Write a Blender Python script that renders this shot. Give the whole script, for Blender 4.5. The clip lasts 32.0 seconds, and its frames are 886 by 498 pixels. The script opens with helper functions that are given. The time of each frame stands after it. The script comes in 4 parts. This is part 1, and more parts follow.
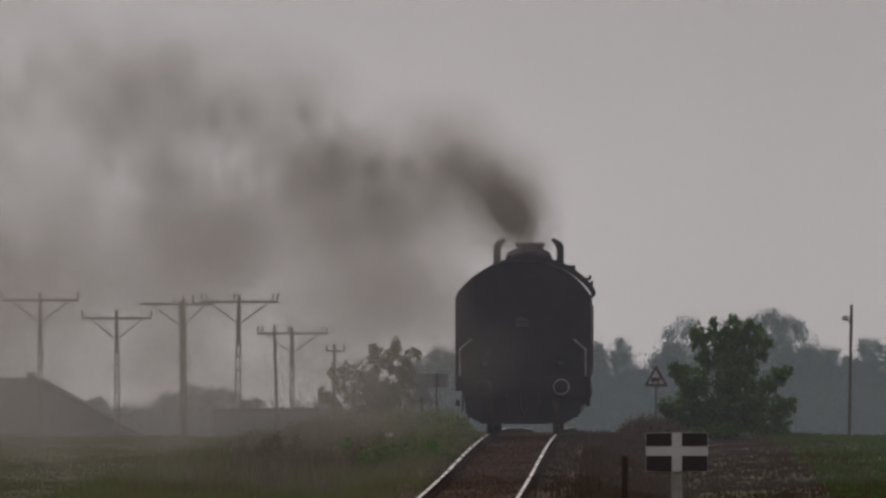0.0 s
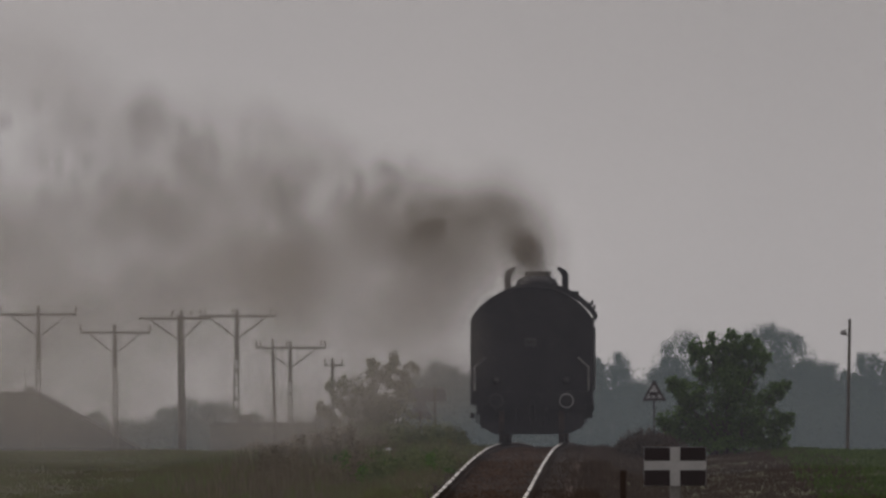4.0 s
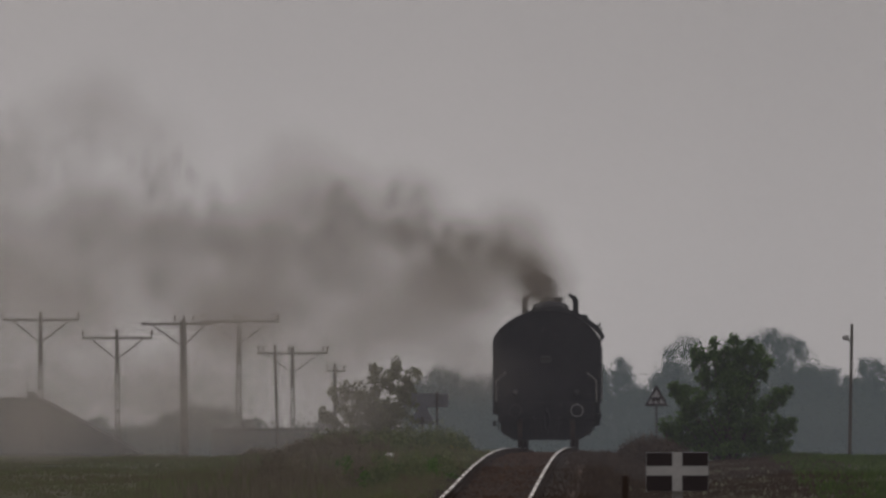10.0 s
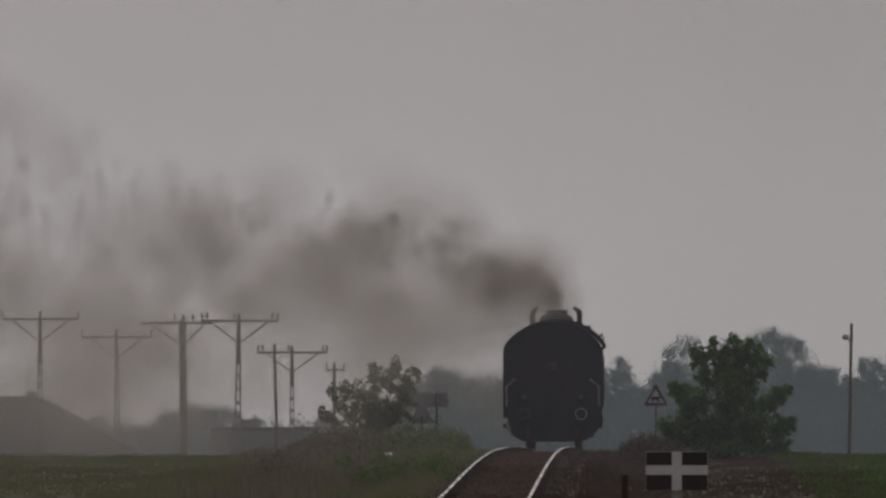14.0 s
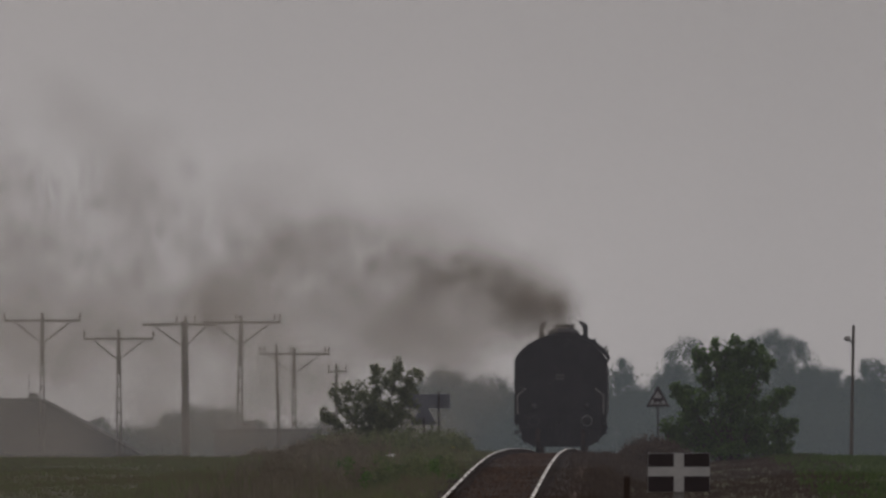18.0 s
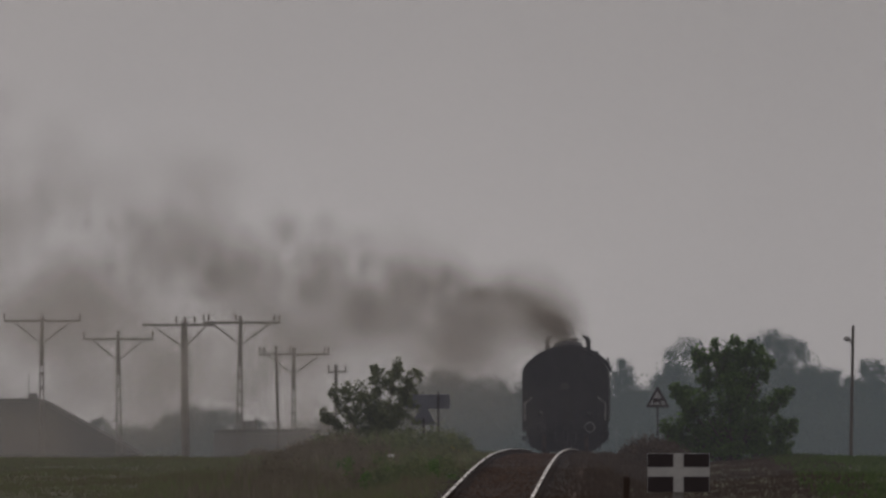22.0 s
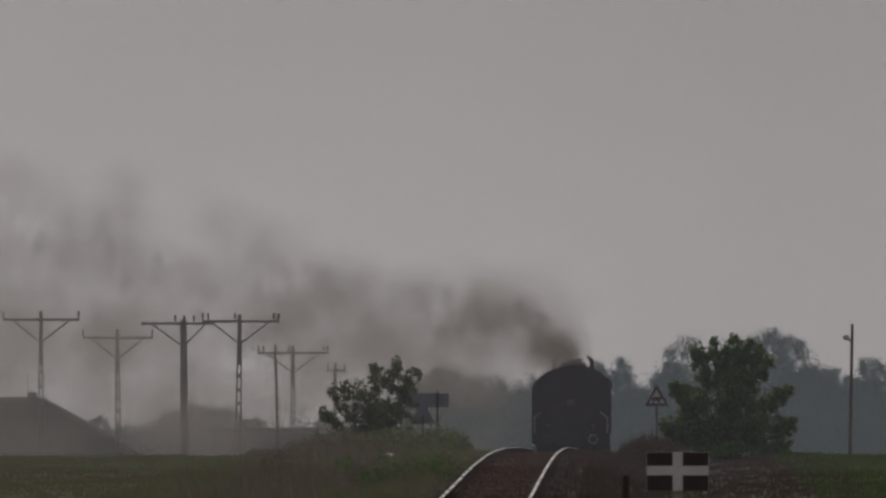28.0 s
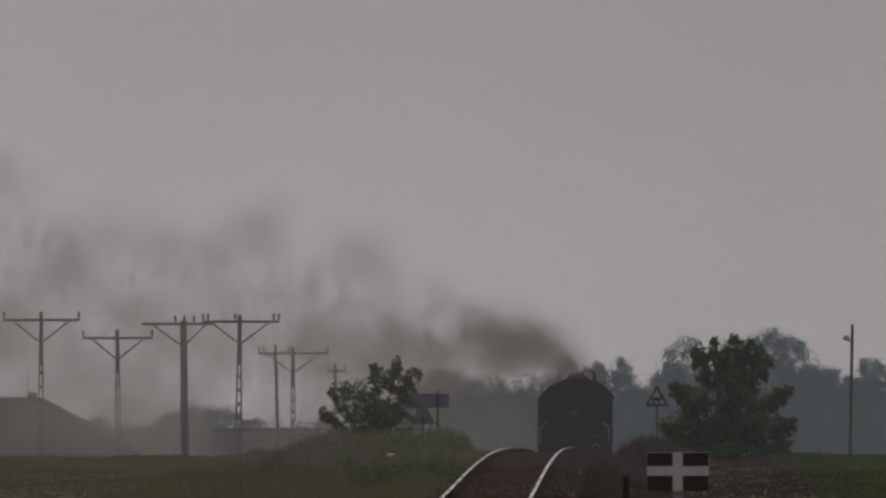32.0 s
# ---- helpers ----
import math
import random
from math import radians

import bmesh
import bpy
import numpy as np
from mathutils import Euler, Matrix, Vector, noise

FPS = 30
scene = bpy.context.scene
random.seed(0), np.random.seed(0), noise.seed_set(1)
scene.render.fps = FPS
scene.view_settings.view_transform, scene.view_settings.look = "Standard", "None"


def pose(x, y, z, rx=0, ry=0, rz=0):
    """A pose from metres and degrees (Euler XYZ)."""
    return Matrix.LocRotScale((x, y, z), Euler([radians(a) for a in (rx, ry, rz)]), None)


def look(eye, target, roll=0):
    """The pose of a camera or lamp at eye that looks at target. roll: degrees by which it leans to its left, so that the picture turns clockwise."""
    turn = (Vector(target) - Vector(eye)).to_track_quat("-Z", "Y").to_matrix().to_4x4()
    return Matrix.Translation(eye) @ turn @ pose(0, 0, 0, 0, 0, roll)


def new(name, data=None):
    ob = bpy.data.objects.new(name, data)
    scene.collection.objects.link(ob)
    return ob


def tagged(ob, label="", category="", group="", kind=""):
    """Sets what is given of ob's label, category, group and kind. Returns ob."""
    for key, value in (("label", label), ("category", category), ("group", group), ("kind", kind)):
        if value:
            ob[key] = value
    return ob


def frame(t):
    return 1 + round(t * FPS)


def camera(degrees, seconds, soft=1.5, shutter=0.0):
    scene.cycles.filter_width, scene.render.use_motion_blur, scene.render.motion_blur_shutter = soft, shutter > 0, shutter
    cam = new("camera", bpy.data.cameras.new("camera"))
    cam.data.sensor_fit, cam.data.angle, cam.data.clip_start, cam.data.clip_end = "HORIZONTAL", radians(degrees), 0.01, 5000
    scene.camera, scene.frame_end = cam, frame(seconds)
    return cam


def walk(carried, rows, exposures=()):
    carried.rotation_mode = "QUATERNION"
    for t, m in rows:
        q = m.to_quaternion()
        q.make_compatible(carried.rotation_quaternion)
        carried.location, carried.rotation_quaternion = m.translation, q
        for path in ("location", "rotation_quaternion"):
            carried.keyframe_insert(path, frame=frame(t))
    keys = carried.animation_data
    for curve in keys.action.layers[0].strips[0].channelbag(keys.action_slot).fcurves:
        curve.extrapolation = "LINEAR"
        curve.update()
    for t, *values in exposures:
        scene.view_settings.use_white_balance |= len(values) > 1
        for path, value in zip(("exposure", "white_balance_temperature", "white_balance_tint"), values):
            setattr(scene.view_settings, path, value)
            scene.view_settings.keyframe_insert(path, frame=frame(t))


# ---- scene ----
# The world: y runs along the railway, x to the right of it, z up from the rail level beside the camera.
FOCAL = 784 / math.tan(radians(1.5))
EYE = Vector((0.0, 0.0, 1.7))
VP_X, VP_Y = 342.0, 319.0      # where the line's direction lies from the middle of the view

# ---- camera ----
cam = camera(3.0, 32.0, soft=2.6)
SWAY = [(0, -1.2, -33.4), (0.5, 6.4, -32.5), (1, 10.1, -30.3), (1.5, 9.2, -23.6), (2, 5.2, -15.7), (2.5, -1.5, -12.3), (3, -5.2, -12.6), (3.5, -4.9, -10.5), (5.5, -2.9, -4.8), (6, -4.2, -6.4), (6.5, -4.6, -7.7), (7, -0.9, -0.9), (7.5, -2, -1.5), (8, 0.2, -1.5), (8.5, 0, 0.4), (9, 0.6, -0.2), (9.5, -0.2, 0), (10, -0.4, 1.5), (10.5, -0.6, 2), (11, -0.2, 3.9), (11.5, 0.9, 1.3), (12, 0.2, -4.4), (12.5, -0.2, 1.3), (13, 0, 0), (13.5, 0.4, -2), (14, -1.3, 0.2), (14.5, 1.1, 4.1), (16.5, 2, 2.6), (17, 4.2, 1.5), (17.5, -0.4, 1.8), (18, 2.4, 2.9), (18.5, 4.6, 3.1), (19, 4.4, 1.3), (19.5, 2, 0.4), (20, 1.1, 1.5), (20.5, 0.6, 2.6), (21, 2, 2.2), (21.5, 1.7, 3.1), (22, 1.7, 3.5), (22.5, 2.2, 4.1), (23, 2.2, 3.1), (23.5, 1.7, 2.9), (24, 2, 2.8), (24.5, 2.2, 3.1), (25, 1.8, 3.3), (25.5, 0.9, 0.9), (27.5, 0, 0.2), (28, 0.2, 1.1), (28.5, 0.4, 0.2), (29, 1.1, 0.6), (29.5, 0.6, 0), (30, 0.9, 2.6), (30.5, 0.4, 1.5), (31, 0, 1.1), (31.5, 0.9, 1.3), (32, 0.4, 1.7)]
scene.cycles.transparent_max_bounces = 112
scene.cycles.max_bounces = 5
scene.cycles.diffuse_bounces = 2


def view(dx, dy):
    return look(EYE, EYE + Vector((-(VP_X + dx) / FOCAL, 1, (VP_Y + dy) / FOCAL)) * 100)


walk(cam, [(t, view(dx, dy)) for t, dx, dy in SWAY],
     exposures=[(0, 0.23), (3, 0.13), (8, 0.03), (14, -0.03), (20, -0.08), (32, -0.11)])

# ---- world and sun ----
SUN_AZ, SUN_EL = radians(-20), radians(24)
world = bpy.data.worlds.new("world")
scene.world = world
world.use_nodes = True
wn, wl = world.node_tree.nodes, world.node_tree.links
wn.clear()
sky = wn.new("ShaderNodeTexSky")
sky.sky_type, sky.sun_disc = "NISHITA", False
sky.sun_elevation, sky.sun_rotation = SUN_EL, SUN_AZ
sky.dust_density, sky.air_density = 6.0, 1.5
bg_sky = wn.new("ShaderNodeBackground")
bg_sky.inputs["Strength"].default_value = 0.05
wl.new(sky.outputs[0], bg_sky.inputs["Color"])
# the overcast layer: nearly even grey, a little uneven
tc = wn.new("ShaderNodeTexCoord")
nz = wn.new("ShaderNodeTexNoise")
nz.inputs["Scale"].default_value, nz.inputs["Detail"].default_value = 26, 2
ramp = wn.new("ShaderNodeValToRGB")
ramp.color_ramp.elements[0].position, ramp.color_ramp.elements[0].color = 0.3, (0.408, 0.375, 0.374, 1)
ramp.color_ramp.elements[1].position, ramp.color_ramp.elements[1].color = 0.7, (0.440, 0.402, 0.397, 1)
bg_cloud = wn.new("ShaderNodeBackground")
bg_cloud.inputs["Strength"].default_value = 1.0
wl.new(tc.outputs["Generated"], nz.inputs["Vector"])
wl.new(nz.outputs["Fac"], ramp.inputs[0])
wl.new(ramp.outputs[0], bg_cloud.inputs["Color"])
axes, lift = wn.new("ShaderNodeSeparateXYZ"), wn.new("ShaderNodeMapRange")
wl.new(tc.outputs["Generated"], axes.inputs[0])
wl.new(axes.outputs["Z"], lift.inputs["Value"])
lift.interpolation_type = "SMOOTHSTEP"
lift.inputs["From Min"].default_value, lift.inputs["From Max"].default_value = 0.006, 0.032
lift.inputs["To Min"].default_value, lift.inputs["To Max"].default_value = 1.12, 0.965
side, glow = wn.new("ShaderNodeMapRange"), wn.new("ShaderNodeMath")
wl.new(axes.outputs["X"], side.inputs["Value"])
side.interpolation_type, glow.operation = "SMOOTHSTEP", "MULTIPLY"
side.inputs["From Min"].default_value, side.inputs["From Max"].default_value = -0.03, 0.02
side.inputs["To Min"].default_value, side.inputs["To Max"].default_value = 1.04, 0.93
wl.new(lift.outputs[0], glow.inputs[0])
wl.new(side.outputs[0], glow.inputs[1])
wl.new(glow.outputs[0], bg_cloud.inputs["Strength"])
mixw = wn.new("ShaderNodeMixShader")
mixw.inputs[0].default_value = 0.93
out = wn.new("ShaderNodeOutputWorld")
wl.new(bg_sky.outputs[0], mixw.inputs[1])
wl.new(bg_cloud.outputs[0], mixw.inputs[2])
wl.new(mixw.outputs[0], out.inputs[0])

sun_data = bpy.data.lights.new("sun", "SUN")
sun_data.energy, sun_data.angle, sun_data.color = 0.5, radians(14), (1.0, 0.94, 0.86)
sun = new("sun", sun_data)
sd = Vector((math.sin(SUN_AZ) * math.cos(SUN_EL), math.cos(SUN_AZ) * math.cos(SUN_EL), math.sin(SUN_EL)))
sun.matrix_world = look(sd * 50, (0, 0, 0))


# ---- materials ----
def material(name, dark, light, rough=0.8, metal=0.0, scale=6.0, fine=60.0, bump=0.2, spread=0.0, back=0.0, spec=0.5):
    """Two-scale noise between two colours, roughness wear and a fine bump. spread: variation from piece to piece. back: light let through."""
    m = bpy.data.materials.new(name)
    m.use_nodes = True
    n, l = m.node_tree.nodes, m.node_tree.links
    bsdf = n["Principled BSDF"]
    tex = n.new("ShaderNodeTexCoord")
    big, small = n.new("ShaderNodeTexNoise"), n.new("ShaderNodeTexNoise")
    big.inputs["Scale"].default_value, big.inputs["Detail"].default_value = scale, 6
    small.inputs["Scale"].default_value, small.inputs["Detail"].default_value = fine, 4
    l.new(tex.outputs["Object"], big.inputs["Vector"])
    l.new(tex.outputs["Object"], small.inputs["Vector"])
    mix = n.new("ShaderNodeMath")
    mix.operation = "MULTIPLY_ADD"
    mix.inputs[1].default_value = 0.45
    l.new(small.outputs["Fac"], mix.inputs[0])
    add = n.new("ShaderNodeMath")
    add.operation = "MULTIPLY"
    add.inputs[1].default_value = 0.75
    l.new(big.outputs["Fac"], add.inputs[0])
    l.new(add.outputs[0], mix.inputs[2])
    fac = mix.outputs[0]
    if spread:
        geo, info = n.new("ShaderNodeNewGeometry"), n.new("ShaderNodeObjectInfo")
        both = n.new("ShaderNodeMath")
        l.new(geo.outputs["Random Per Island"], both.inputs[0])
        l.new(info.outputs["Random"], both.inputs[1])
        fr = n.new("ShaderNodeMath")
        fr.operation = "FRACT"
        l.new(both.outputs[0], fr.inputs[0])
        vary = n.new("ShaderNodeMath")
        vary.operation = "MULTIPLY_ADD"
        vary.inputs[1].default_value = spread
        l.new(fr.outputs[0], vary.inputs[0])
        l.new(fac, vary.inputs[2])
        off = n.new("ShaderNodeMath")
        off.operation = "SUBTRACT"
        off.inputs[1].default_value = spread / 2
        l.new(vary.outputs[0], off.inputs[0])
        fac = off.outputs[0]
    cr = n.new("ShaderNodeValToRGB")
    cr.color_ramp.elements[0].position, cr.color_ramp.elements[0].color = 0.35, (*dark, 1)
    cr.color_ramp.elements[1].position, cr.color_ramp.elements[1].color = 0.8, (*light, 1)
    l.new(fac, cr.inputs[0])
    l.new(cr.outputs[0], bsdf.inputs["Base Color"])
    rr = n.new("ShaderNodeMapRange")
    rr.inputs["To Min"].default_value, rr.inputs["To Max"].default_value = max(rough - 0.15, 0.05), min(rough + 0.1, 1)
    l.new(big.outputs["Fac"], rr.inputs["Value"])
    l.new(rr.outputs[0], bsdf.inputs["Roughness"])
    bsdf.inputs["Metallic"].default_value = metal
    bsdf.inputs["Specular IOR Level"].default_value = spec
    if bump:
        b = n.new("ShaderNodeBump")
        b.inputs["Strength"].default_value, b.inputs["Distance"].default_value = bump, 0.02
        l.new(small.outputs["Fac"], b.inputs["Height"])
        l.new(b.outputs[0], bsdf.inputs["Normal"])
    if back:
        tr, ms = n.new("ShaderNodeBsdfTranslucent"), n.new("ShaderNodeMixShader")
        ms.inputs[0].default_value = back
        l.new(cr.outputs[0], tr.inputs["Color"])
        l.new(bsdf.outputs[0], ms.inputs[1])
        l.new(tr.outputs[0], ms.inputs[2])
        l.new(ms.outputs[0], n["Material Output"].inputs["Surface"])
    return m


def airy(name, colour, alpha, scale=0, lo=0.3, hi=0.7, fade=None):
    """Smoke or stand-in haze: a thin veil that lets most light pass, thicker and thinner in patches. fade: one over the
    half sizes of the puff, towards whose rim the veil thins out to nothing."""
    m = bpy.data.materials.new(name)
    m.use_nodes = True
    n, l = m.node_tree.nodes, m.node_tree.links
    n.remove(n["Principled BSDF"])
    ms = n.new("ShaderNodeMixShader")
    ms.inputs[0].default_value = alpha
    if scale:
        tex, info = n.new("ShaderNodeTexCoord"), n.new("ShaderNodeObjectInfo")
        nz, shift = n.new("ShaderNodeTexNoise"), n.new("ShaderNodeVectorMath")
        nz.inputs["Scale"].default_value, nz.inputs["Detail"].default_value = scale, 3
        shift.operation = "MULTIPLY_ADD"
        shift.inputs[1].default_value = (40, 23, 31)
        l.new(info.outputs["Random"], shift.inputs[0])
        l.new(tex.outputs["Object"], shift.inputs[2])
        l.new(shift.outputs[0], nz.inputs["Vector"])
        mr = n.new("ShaderNodeMapRange")
        mr.inputs["From Min"].default_value, mr.inputs["From Max"].default_value = lo, hi
        mr.inputs["To Min"].default_value, mr.inputs["To Max"].default_value = 0.3 * alpha, 1.2 * alpha
        l.new(nz.outputs["Fac"], mr.inputs["Value"])
        l.new(mr.outputs[0], ms.inputs[0])
    if fade:
        tex = n.new("ShaderNodeTexCoord")
        size, far, rim, thin = n.new("ShaderNodeVectorMath"), n.new("ShaderNodeVectorMath"), n.new("ShaderNodeMapRange"), n.new("ShaderNodeMath")
        size.operation, far.operation, rim.interpolation_type, thin.operation = "MULTIPLY", "LENGTH", "SMOOTHSTEP", "MULTIPLY"
        size.inputs[1].default_value = fade
        l.new(tex.outputs["Object"], size.inputs[0])
        l.new(size.outputs[0], far.inputs[0])
        l.new(far.outputs["Value"], rim.inputs["Value"])
        rim.inputs["From Min"].default_value, rim.inputs["From Max"].default_value = 0.0, 0.88
        rim.inputs["To Min"].default_value, rim.inputs["To Max"].default_value = 1.0, 0.0
        l.new(rim.outputs[0], thin.inputs[0])
        thin.inputs[1].default_value = alpha
        if scale:
            l.new(mr.outputs[0], thin.inputs[1])
        l.new(thin.outputs[0], ms.inputs[0])
    dif, tra, clear = n.new("ShaderNodeBsdfDiffuse"), n.new("ShaderNodeBsdfTranslucent"), n.new("ShaderNodeBsdfTransparent")
    dif.inputs["Color"].default_value = tra.inputs["Color"].default_value = (*colour, 1)
    half = n.new("ShaderNodeMixShader")
    half.inputs[0].default_value = 0.5
    l.new(dif.outputs[0], half.inputs[1])
    l.new(tra.outputs[0], half.inputs[2])
    l.new(clear.outputs[0], ms.inputs[1])
    l.new(half.outputs[0], ms.inputs[2])
    l.new(ms.outputs[0], n["Material Output"].inputs["Surface"])
    return m


M_FIELD = material("field_grass", (0.074, 0.061, 0.043), (0.078, 0.090, 0.043), 0.95, scale=0.12, fine=3, bump=0.5, spec=0.05)
M_BLADE = material("grass_blades", (0.155, 0.130, 0.090), (0.155, 0.186, 0.086), 0.8, scale=0.16, fine=2, bump=0, spread=0.3, back=0.3, spec=0.05)
M_WEED = material("seeding_weeds", (0.125, 0.108, 0.080), (0.215, 0.185, 0.138), 0.9, scale=0.3, fine=3, bump=0, spread=0.35, back=0.3, spec=0.05)
M_CROP = material("bright_crop", (0.042, 0.076, 0.018), (0.094, 0.140, 0.038), 0.8, scale=0.4, fine=3, bump=0, spread=0.4, back=0.3, spec=0.05)
M_DRY = material("dry_grass", (0.056, 0.040, 0.031), (0.098, 0.072, 0.055), 0.9, scale=0.3, fine=3, bump=0, spread=0.12, back=0.2, spec=0.05)
M_BALLAST = material("ballast", (0.036, 0.022, 0.016), (0.092, 0.058, 0.044), 0.95, scale=1.2, fine=12, bump=0.8, spec=0.05)
M_SLEEPER = material("sleeper_wood", (0.018, 0.012, 0.009), (0.05, 0.034, 0.027), 0.9, scale=2, fine=20, spread=0.4, spec=0.05)
M_RAIL = material("rail_steel", (0.55, 0.54, 0.53), (0.78, 0.77, 0.76), 0.30, metal=1.0, scale=0.6, fine=6, bump=0.05)
M_RUST = material("rail_rust", (0.018, 0.012, 0.009), (0.05, 0.03, 0.02), 0.9, scale=1, fine=14, spec=0.05)
M_BLACK = material("sooty_black_paint", (0.013, 0.013, 0.016), (0.032, 0.031, 0.036), 0.78, scale=1.4, fine=20, bump=0.12, spec=0.3)
M_STEEL = material("worn_steel", (0.12, 0.12, 0.12), (0.33, 0.32, 0.31), 0.45, metal=0.9, scale=4, fine=40)
M_WHITE = material("weathered_white_paint", (0.36, 0.36, 0.37), (0.52, 0.52, 0.52), 0.7, scale=2.5, fine=24, bump=0.08)
M_SIGNBLACK = material("sign_black", (0.010, 0.005, 0.007), (0.026, 0.014, 0.018), 0.6, scale=3, fine=30, bump=0.05)
M_SIGNBACK = material("sign_back_grey", (0.085, 0.092, 0.118), (0.140, 0.150, 0.185), 0.6, scale=3, fine=30, bump=0.05)
M_POLE = material("pole_wood", (0.045, 0.044, 0.044), (0.115, 0.112, 0.110), 0.9, scale=2, fine=14)
M_CONCRETE = material("pole_concrete", (0.16, 0.155, 0.15), (0.32, 0.31, 0.30), 0.9, scale=1.5, fine=18)
M_INSUL = material("insulator_ceramic", (0.05, 0.03, 0.025), (0.10, 0.07, 0.06), 0.3, scale=8, fine=40, bump=0)
M_BARK = material("bark", (0.035, 0.028, 0.022), (0.10, 0.08, 0.06), 0.95, scale=4, fine=25, bump=0.6)
M_LEAF = material("leaves", (0.050, 0.100, 0.028), (0.115, 0.200, 0.050), 0.6, scale=0.9, fine=9, bump=0, spread=0.5, back=0.35, spec=0.05)
M_LEAF2 = material("leaves_pale", (0.090, 0.115, 0.058), (0.180, 0.205, 0.098), 0.6, scale=0.9, fine=9, bump=0, spread=0.5, back=0.35, spec=0.05)
M_FARLEAF = material("far_leaves", (0.022, 0.034, 0.020), (0.052, 0.066, 0.034), 0.7, scale=0.2, fine=2, bump=0, spread=0.25, back=0.3, spec=0.05)
M_ROOF = material("barn_roof", (0.020, 0.019, 0.021), (0.052, 0.046, 0.046), 0.9, scale=0.5, fine=6, spread=0.3, spec=0.05)
M_PLASTER = material("plaster", (0.22, 0.20, 0.18), (0.38, 0.35, 0.31), 0.9, scale=0.7, fine=9)
M_FLOWER = material("yellow_flowers", (0.30, 0.25, 0.03), (0.5, 0.42, 0.06), 0.8, scale=3, fine=9, bump=0, back=0.3, spec=0.05)
M_JET = airy("fresh_coal_smoke", (0.290, 0.260, 0.225), 0.145, 1.4, fade=(1 / 0.50, 0, 1 / 0.50))
M_PUFF = airy("coal_smoke", (0.335, 0.301, 0.260), 0.105, 0.9, fade=(1 / 1.05, 0, 1 / 0.95))
M_BILLOW = airy("thin_smoke", (0.43, 0.390, 0.343), 0.115, 0.5, fade=(1 / 2.0, 0, 1 / 1.7))
M_VEIL = airy("smoke_veil", (0.44, 0.402, 0.358), 0.125, 0.3, fade=(1 / 3.6, 0, 1 / 1.75))
M_LOW = airy("low_smoke", (0.54, 0.502, 0.462), 0.115, 0.35, fade=(1 / 2.8, 0, 1 / 1.6))
M_HANG = airy("hanging_smoke", (0.43, 0.394, 0.360), 0.15, fade=(1 / 18.0, 0, 1 / 10.0))
# shells in place of distance haze: the airlight's blue is put into their colour
M_HAZE = airy("field_haze_shell", (0.60, 0.76, 0.86), 0.062)
M_HAZE_FAR = airy("far_haze_shell", (0.60, 0.76, 0.86), 0.080)
M_HAZE_NEAR = airy("near_haze_shell", (0.72, 0.755, 0.88), 0.041)
M_HAZE_MID = airy("thin_haze_shell", (0.70, 0.745, 0.86), 0.016)
M_WHEEL = material("grimy_wheel_steel", (0.02, 0.014, 0.012), (0.06, 0.038, 0.03), 0.8, scale=3, fine=30)
M_DULL = material("dull_dark_plate", (0.026, 0.026, 0.028), (0.060, 0.060, 0.063), 0.7, scale=6, fine=40)
M_STONE = material("limewashed_stone", (0.45, 0.45, 0.44), (0.7, 0.7, 0.68), 0.9, scale=6, fine=40)
M_SHED = material("shed_wall", (0.07, 0.065, 0.062), (0.14, 0.13, 0.125), 0.9, scale=0.7, fine=9)
M_RIM = material("dull_rim_paint", (0.20, 0.20, 0.205), (0.34, 0.34, 0.34), 0.6, scale=6, fine=40)
# white face made grey: its backlit shade is put into the colour
M_SIGNFACE = material("sign_face", (0.24, 0.24, 0.25), (0.36, 0.36, 0.37), 0.6, scale=3, fine=30, bump=0.05)


# ---- mesh helpers ----
def part(name, bm, mat, parent=None, label="", at=None, smooth=False):
    me = bpy.data.meshes.new(name)
    bm.to_mesh(me)
    bm.free()
    me.materials.append(mat)
    if smooth:
        for p in me.polygons:
            p.use_smooth = True
    ob = new(name, me)
    if parent:
        ob.parent = parent
    if at is not None:
        ob.matrix_basis = at
    if label:
        ob["label"] = label
    return ob


def raw(name, verts, faces, mat, parent=None):
    me = bpy.data.meshes.new(name)
    me.from_pydata(verts, [], faces)
    me.materials.append(mat)
    ob = new(name, me)
    if parent:
        ob.parent = parent
    return ob


def empty(name, at, label, category, group="", kind=""):
    ob = new(name)
    ob.matrix_basis = at
    return tagged(ob, label, category, group, kind)


def box(bm, x0, x1, y0, y1, z0, z1, bevel=0.0):
    g = bmesh.ops.create_cube(bm, size=1, matrix=Matrix.LocRotScale(((x0 + x1) / 2, (y0 + y1) / 2, (z0 + z1) / 2), None, (x1 - x0, y1 - y0, z1 - z0)))
    if bevel:
        es = list({e for v in g["verts"] for e in v.link_edges})
        bmesh.ops.bevel(bm, geom=es, offset=bevel, segments=2, affect="EDGES", profile=0.6)
    return bm


def rod(bm, a, b, r0, r1=None, seg=10):
    a, b = Vector(a), Vector(b)
    r1 = r0 if r1 is None else r1
    m = Matrix.Translation((a + b) / 2) @ (b - a).to_track_quat("Z", "Y").to_matrix().to_4x4()
    bmesh.ops.create_cone(bm, cap_ends=True, segments=seg, radius1=r0, radius2=r1, depth=(b - a).length, matrix=m)
    return bm


def pipe(bm, pts, r, seg=8):
    for a, b in zip(pts[:-1], pts[1:]):
        rod(bm, a, b, r, r, seg)
    for p in pts[1:-1]:
        bmesh.ops.create_icosphere(bm, subdivisions=1, radius=r * 1.02, matrix=Matrix.Translation(p))
    return bm


